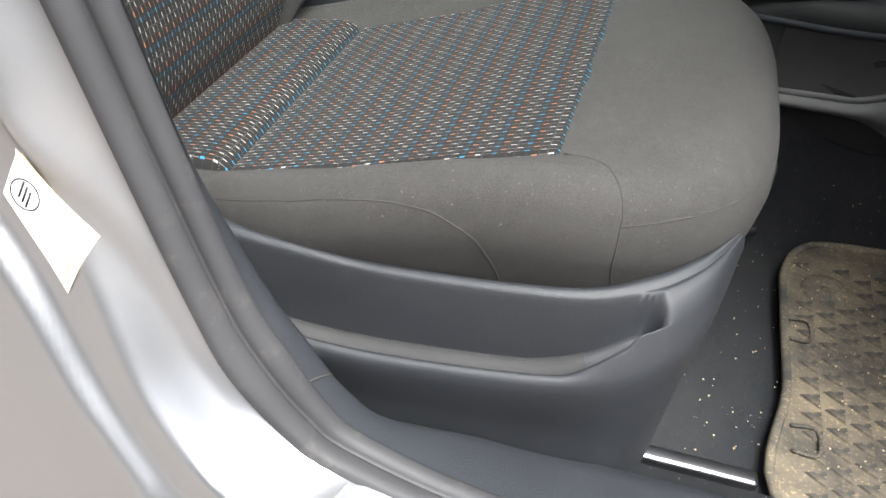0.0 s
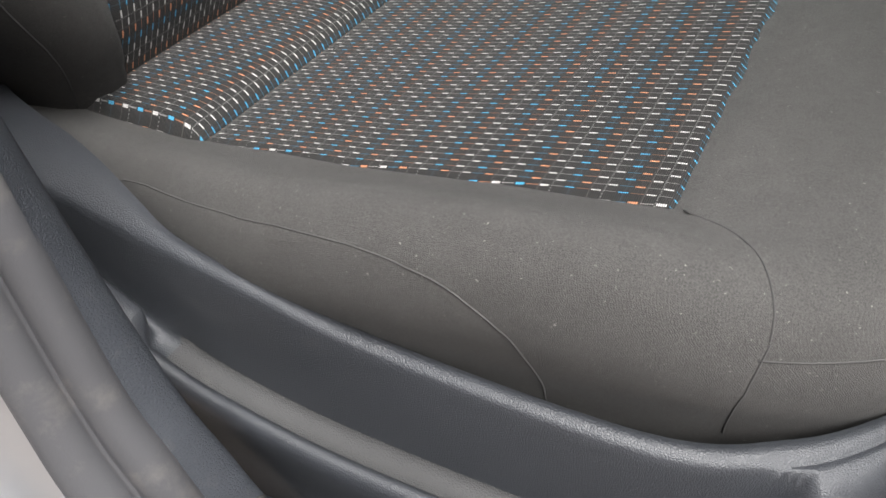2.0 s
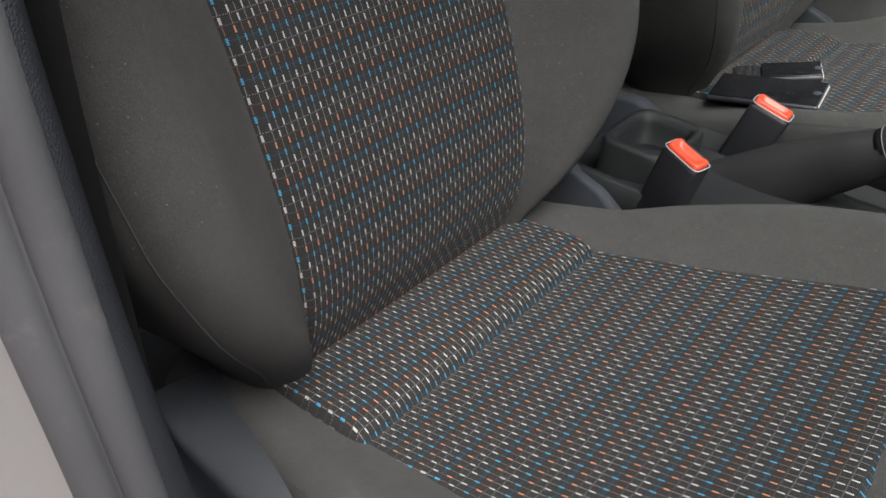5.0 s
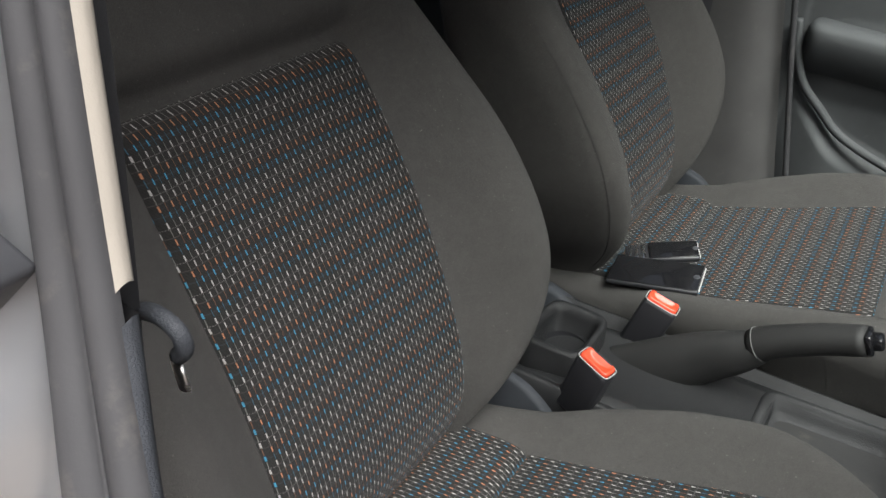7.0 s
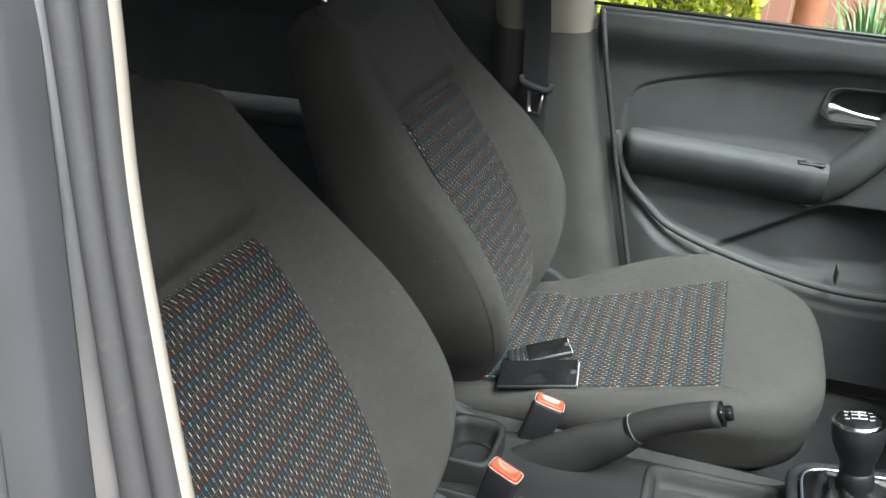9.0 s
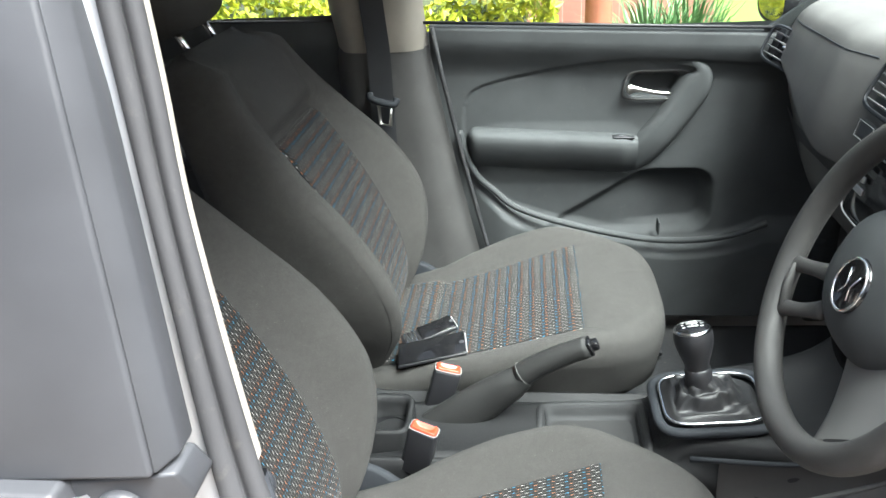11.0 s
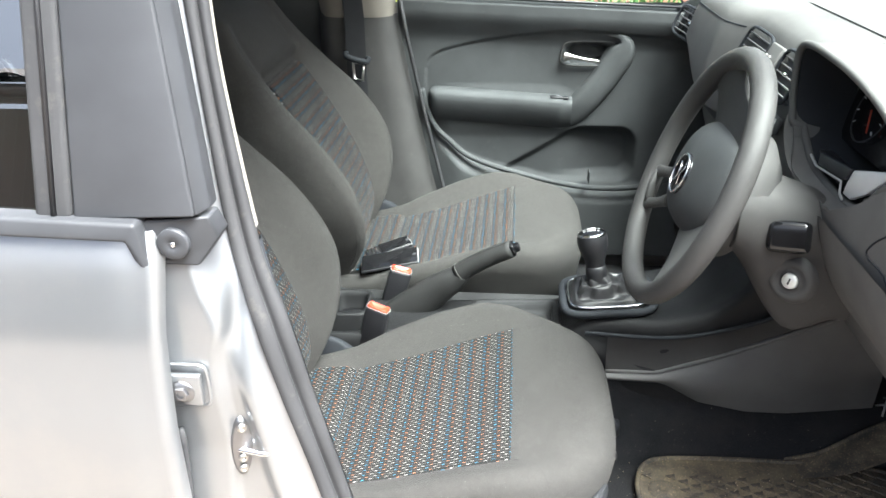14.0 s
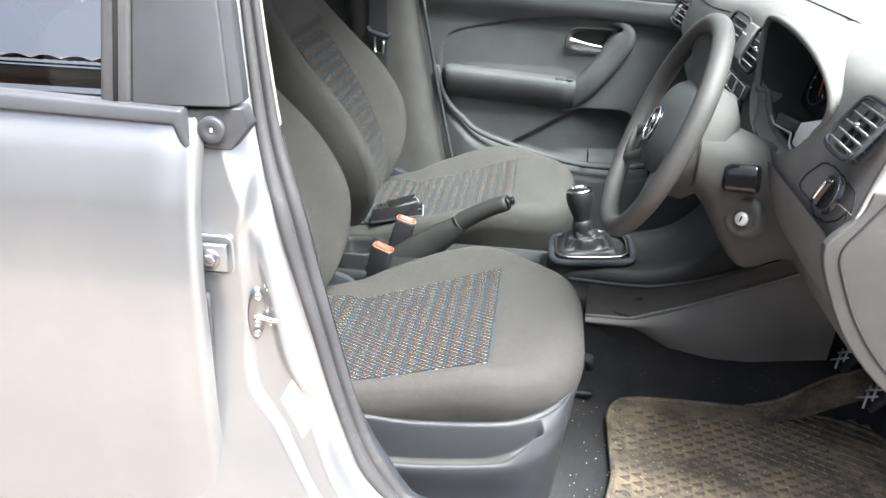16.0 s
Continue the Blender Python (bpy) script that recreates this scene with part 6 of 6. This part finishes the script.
part("grip_line", tube([Vector(grip[1]) + Vector((-0.012 * math.sin(a), 0.0193 * math.cos(a), 0.0165 * math.sin(a))) for a in [2 * math.pi * k / 30 for k in range(30)]], 0.0006, 5, closed=True), "dash", brake)
bt = (Vector(grip[-1]) - Vector(grip[-3])).normalized()
bq = Matrix((bt, Vector((0, 1, 0)), bt.cross(Vector((0, 1, 0))))).transposed().to_4x4()
part("button_seat", rbox((0.008, 0.026, 0.024), Vector(grip[-1]) + bt * 0.002, 0.003, bq), "gloss", brake)
part("push_button", rbox((0.016, 0.019, 0.015), Vector(grip[-1]) + bt * 0.008, 0.004, bq, 3), "gloss", brake, "gloss black push button")

# ---- belt buckles ----
def buckle(at_, yaw, tilt):
    bk = thing("belt_buckle", "black seat belt buckle with orange-red release button", "belt buckle", "belt buckles")
    T = Matrix.Translation(at_) @ pose(0, 0, 0, 0, tilt, yaw)
    part("housing", rbox((0.044, 0.024, 0.085), T @ Vector((0, 0, -0.0445)), 0.005, T.to_3x3().to_4x4(), 3), "black", bk)
    part("top_edge", tube([T @ Vector((*sq(a, 0.0215, 0.0115, 0.35), -0.0010)) for a in ang[::2]], 0.0007, 6, closed=True), "slat", bk)
    dish = [(0.0195, 0.0098, -0.004), (0.0195, 0.0098, 0.0015), (0.0185, 0.0088, 0.0028), (0.0150, 0.0066, 0.0028), (0.0135, 0.0054, -0.0005), (0.0, 0.0, -0.0012)]
    part("release_button", grid(lambda a, p: T @ Vector((sq(a, p[0], p[1], 0.3)[0], sq(a, p[0], p[1], 0.3)[1] - 0.0015 * (p[0] < 0.016), p[2])), ang, dish, wrap_u=True), "red", bk, "dished orange-red release button")
    part("slot", rbox((0.027, 0.0022, 0.002), T @ Vector((0, 0.0078, 0.0024)), 0.0006, T.to_3x3().to_4x4()), "black", bk)
    part("strap", tube([T @ Vector((0, 0, -0.085)), T @ Vector((-0.005, 0, -0.13))], 0.016, 8, flat=0.35, side=(1, 0, 0)), "webbing", bk)


buckle((0.185, -0.086, 0.554), -14, 14)
buckle((0.206, 0.071, 0.553), 4, 16)

# ---- phones on the passenger seat ----


def lay(x, y, z, w, h, t, yaw, name, lab):
    """A phone lying on the passenger cushion."""
    q = pose(0, 0, 0, 6, -9, 0)
    ph = thing(name, lab, "phone", "phones")
    T = Matrix.Translation((x, y, z)) @ q @ pose(0, 0, 0, 0, 0, yaw)
    R3 = T.to_3x3().to_4x4()
    part("case", rbox((w, h, t), T.translation, min(t * 0.42, 0.004), R3, 3), "black", ph, "dark case")
    part("screen", rbox((w * 0.965, h * 0.93, 0.0016), T @ Vector((0, 0, t / 2 + 0.0004)), 0.0006, R3), "gloss", ph, "gloss black screen")
    part("bright_end", rbox((0.002, h * 0.86, t * 0.4), T @ Vector((w / 2 - 0.0004, 0, t * 0.15)), 0.001, R3), "silver", ph)
    part("home_button", lathe([(0, 0.0004), (0.0042, 0.0004), (0.0048, 0.0)], T @ Matrix.Translation((w * 0.44, 0, t / 2 + 0.0013)), 16), "satin", ph)
    return ph, T, R3


lay(0.166, 0.174, 0.5215, 0.124, 0.064, 0.0075, 7, "smartphone", "black smartphone with bright edge lying on the seat")
ph2, T2, R2 = lay(0.168, 0.241, 0.524, 0.070, 0.042, 0.010, 24, "small_phone", "small black phone lying beside the smartphone")
for k in range(3):
    part("key_row", rbox((0.006, 0.036, 0.002), T2 @ Vector((-0.042 - 0.009 * k, 0, 0.003)), 0.0006, R2), "chrome", ph2)
part("keypad", rbox((0.034, 0.040, 0.006), T2 @ Vector((-0.050, 0, 0)), 0.002, R2), "black", ph2)

# ---- far mirror, pillars, roof, windscreen ----
mirror = thing("wing_mirror", "dark wing mirror outside the far door", "wing mirror")


def mir(r, a):
    x, y = sq(a, 0.105, 0.075, 0.6)
    return Vector((0.845 + 0.09 * (1 - r**2.5), 0.79 + x * r, 1.035 + y * r))


part("mirror_shell", grid(mir, [0.0, 0.3, 0.55, 0.75, 0.9, 1.0], ang, wrap_v=True), "satin", mirror)
part("mirror_glass", ([Vector((0.846, 0.79 + sq(a, 0.098, 0.068, 0.6)[0], 1.035 + sq(a, 0.098, 0.068, 0.6)[1])) for a in ang], [tuple(range(64))]), "mirror", mirror, "mirror glass", smooth=False)
part("mirror_foot", tube([(0.90, 0.66, 0.99), (0.90, 0.74, 1.0)], 0.03, 10), "satin", mirror)
for sgn in (-1, 1):
    part("a_pillar", tube(curve([(0.28, 0.545 * sgn, 1.415), (0.66, 0.595 * sgn, 1.27), (1.10, 0.655 * sgn, 1.06), (1.30, 0.69 * sgn, 0.96)], 20), 0.036, 12, flat=0.7), "satin" if sgn < 0 else "soft", body, "dark windscreen pillar")
    part("roof_rail", tube(curve([(-1.3, 0.50 * sgn, 1.36), (-0.5, 0.535 * sgn, 1.425), (0.0, 0.545 * sgn, 1.43), (0.28, 0.545 * sgn, 1.415)], 20), 0.035, 10), "paint", body)
    part("mirror_triangle", prism([(0.80, 0.640 * sgn, belt(0.8)), (1.10, 0.655 * sgn, 0.95), (1.06, 0.645 * sgn, 1.07), (0.97, 0.63 * sgn, 1.10)], (0, 0.012 * sgn, 0), 0.003), "soft", body) if sgn > 0 else None
part("roof", grid(lambda x, t: (x, 0.55 * t, 1.445 - 0.03 * t * t - 0.05 * ((x + 0.35) / 0.9) ** 2), lin(-1.3, 0.32, 30), lin(-1, 1, 20)), "paint", body, "silver roof")
part("headliner", grid(lambda x, t: (x, 0.55 * t, 1.42 - 0.03 * t * t - 0.05 * ((x + 0.35) / 0.9) ** 2), lin(-1.3, 0.32, 30), lin(-1, 1, 20)), "lining", body, "cream roof lining")
part("windscreen", grid(lambda t, s: (0.30 + 1.06 * t, s * (0.54 + 0.13 * t), 1.39 - 0.375 * t + 0.02 * (1 - s * s)), lin(0, 1, 10), lin(-1, 1, 14)), "glass", body, "clear windscreen")
for o in scene.objects:
    if o.name.startswith("window_glass"):
        o.visible_shadow = False
part("bonnet", grid(lambda x, t: (x, 0.72 * t, 0.97 - 0.16 * ((x - 1.35) / 0.9) ** 2 - 0.05 * t * t), lin(1.33, 2.25, 16), lin(-1, 1, 16)), "paint", body, "silver bonnet")
part("far_side", grid(lambda x, z: (x, 0.76 - 0.06 * sm(z, 0.6, 0.98), z), lin(-1.4, 2.2, 20), lin(0.2, 0.98, 12)), "paint", body, "silver far flank")
part("bulkhead", grid(lambda y, z: (1.40, y, z), lin(-0.68, 0.68, 6), lin(0.25, 1.0, 6)), "carpet", body)
part("under_floor", grid(lambda x, y: (x, y, 0.22), lin(-1.4, 1.5, 6), lin(-0.70, 0.72, 6)), "black", body)
part("tail", grid(lambda y, z: (-1.42, y, z), lin(-0.7, 0.7, 6), lin(0.25, 1.0, 6)), "cream", body)
bench = thing("rear_bench", "dark grey cloth rear bench seat", "car seat")
part("bench_cushion", rbox((0.46, 1.20, 0.20), (-0.66, 0.02, 0.42), 0.06, None, 4), "cloth", bench)
part("bench_back", rbox((0.16, 1.20, 0.56), (-0.98, 0.02, 0.72), 0.06, pose(0, 0, 0, 0, -20, 0), 4), "cloth", bench)
part("belt_anchor", rbox((0.02, 0.05, 0.16), (-0.60, 0.10, 0.90), 0.01, pose(0, 0, 0, 20, -20, 0)), "black", bench)

# ---- outside, beyond the far windows ----
rg = random.Random(11)


def leaf_cloud(n, place, size, flat=0.5):
    V, F = [], []
    for _ in range(n):
        p = Vector(place())
        a, b, c = rg.uniform(0, 6.28), rg.uniform(-1.2, 1.2), rg.uniform(0, 6.28)
        m = Euler((a, b, c)).to_matrix()
        s = size * rg.uniform(0.6, 1.4)
        o = len(V)
        for q in ((-s, 0, 0), (0, -s * flat, s * 0.12), (s, 0, 0), (0, s * flat, s * 0.12)):
            V.append(tuple(p + m @ Vector(q)))
        F.append((o, o + 1, o + 2, o + 3))
    return V, F


def hedge_place():
    x = rg.uniform(-3.4, 0.46)
    top = 0.86 + 0.10 * math.sin(x * 5.1) + 0.05 * math.sin(x * 13)
    z = top * rg.random() ** 0.45
    y = 2.42 + 0.10 * math.sin(x * 7 + z * 9) + abs(rg.gauss(0, 0.12))
    return x, y, z


tagged(part("hedge", leaf_cloud(16000, hedge_place, 0.022), "hedge", smooth=False), "yellow-green small-leaved hedge in sunlight", "hedge", kind="stuff")
# near-black box: shade between the leaves is put into its colour
tagged(part("hedge_core", rbox((3.7, 0.5, 0.72), (-1.52, 2.86, 0.36), 0.1), "core"), "near-black block coloured as the shade inside the hedge", "hedge", kind="stuff")
post = thing("garden_post", "terracotta-coloured round garden post", "post")
part("post_shaft", lathe([(0.058, 0.0), (0.058, 1.0), (0.064, 1.02), (0.064, 1.06), (0.0, 1.07)], Matrix.Translation((0.640, 2.62, 0.0)), 24), "terracotta", post)
wall = tagged(part("garden_wall", rbox((1.6, 0.11, 1.2), (0.75, 4.6, 0.6), 0.01), "brick"), "low pinkish brick garden wall", "brick wall", kind="structure")


def strap(n, cx, cy_, spread, hgt):
    V, F = [], []
    for _ in range(n):
        a, r = rg.uniform(0, 6.28), rg.uniform(0, 0.12)
        b = Vector((cx + r * math.cos(a), cy_ + r * math.sin(a), 0))
        d = Vector((math.cos(a), math.sin(a), 0)) * rg.uniform(0.2, 1.0) * spread
        h = hgt * rg.uniform(0.6, 1.1)
        w = Vector((-math.sin(a), math.cos(a), 0)) * 0.010
        o = len(V)
        for k in range(6):
            t = k / 5
            p = b + d * t * t + Vector((0, 0, h * (t * 1.5 - 0.65 * t * t)))
            ww = w * (1 - t) ** 0.6
            V += [tuple(p - ww), tuple(p + ww)]
        F += [(o + 2 * k, o + 2 * k + 1, o + 2 * k + 3, o + 2 * k + 2) for k in range(5)]
    return V, F


for cx, cy_, n in ((0.90, 2.75, 240), (1.10, 2.95, 160)):
    tagged(part("strap_plant", strap(n, cx, cy_, 0.34, 0.85), "clump", smooth=False), "green clump of long strap-like leaves", "plant", "strap plants")
tagged(part("lawn", grid(lambda x, y: (x, y, 0.012), lin(1.0, 9.0, 12), lin(2.3, 12, 12)), "grass"), "green lawn beside the drive", "lawn", kind="structure")
tuft = leaf_cloud(9000, lambda: (rg.uniform(1.05, 3.2), rg.uniform(2.35, 4.5), rg.uniform(0.01, 0.07)), 0.03, 0.12)
tagged(part("grass_blades", tuft, "grass", smooth=False), "short green grass blades", "grass", kind="stuff")
bank = leaf_cloud(9000, lambda: (rg.uniform(-6, 9), rg.uniform(7.5, 9), rg.uniform(0.0, 2.6)), 0.09)
tagged(part("far_shrubs", bank, "clump", smooth=False), "dark green shrubs at the garden's end", "shrubs", kind="stuff")

# ---- house behind the camera, mirrored in the rear window ----
house = thing("house", "single-storey brick house with tiled roof", "house")
part("wall", rbox((16, 0.25, 2.85), (-1.0, -7.2, 1.425), 0.01), "shaded_brick", house)
part("gutter", tube([(-9.5, -6.55, 2.86), (7.5, -6.55, 2.86)], 0.06, 10), "fascia", house)
part("fascia", rbox((17, 0.03, 0.18), (-1.0, -6.62, 2.86), 0.004), "fascia", house)
part("roof_base", ([(-9.6, -6.5, 2.93), (7.6, -6.5, 2.93), (7.6, -10.5, 4.27), (-9.6, -10.5, 4.27)], [(0, 1, 2, 3)]), "tile", house, smooth=False)
roofpart = part("roof_tiles", grid(lambda r, x: (x, -6.48 - 0.30 * r, 2.95 + 0.102 * r + 0.035 * abs(math.sin(x * math.pi / 0.30)) + 0.03 * (1 - r % 1.0)), [k / 2 for k in range(0, 27)], lin(-9.6, 7.6, 345)), "tile", house, "overlapping brown roof tiles")
roofpart["kind"] = "stuff"
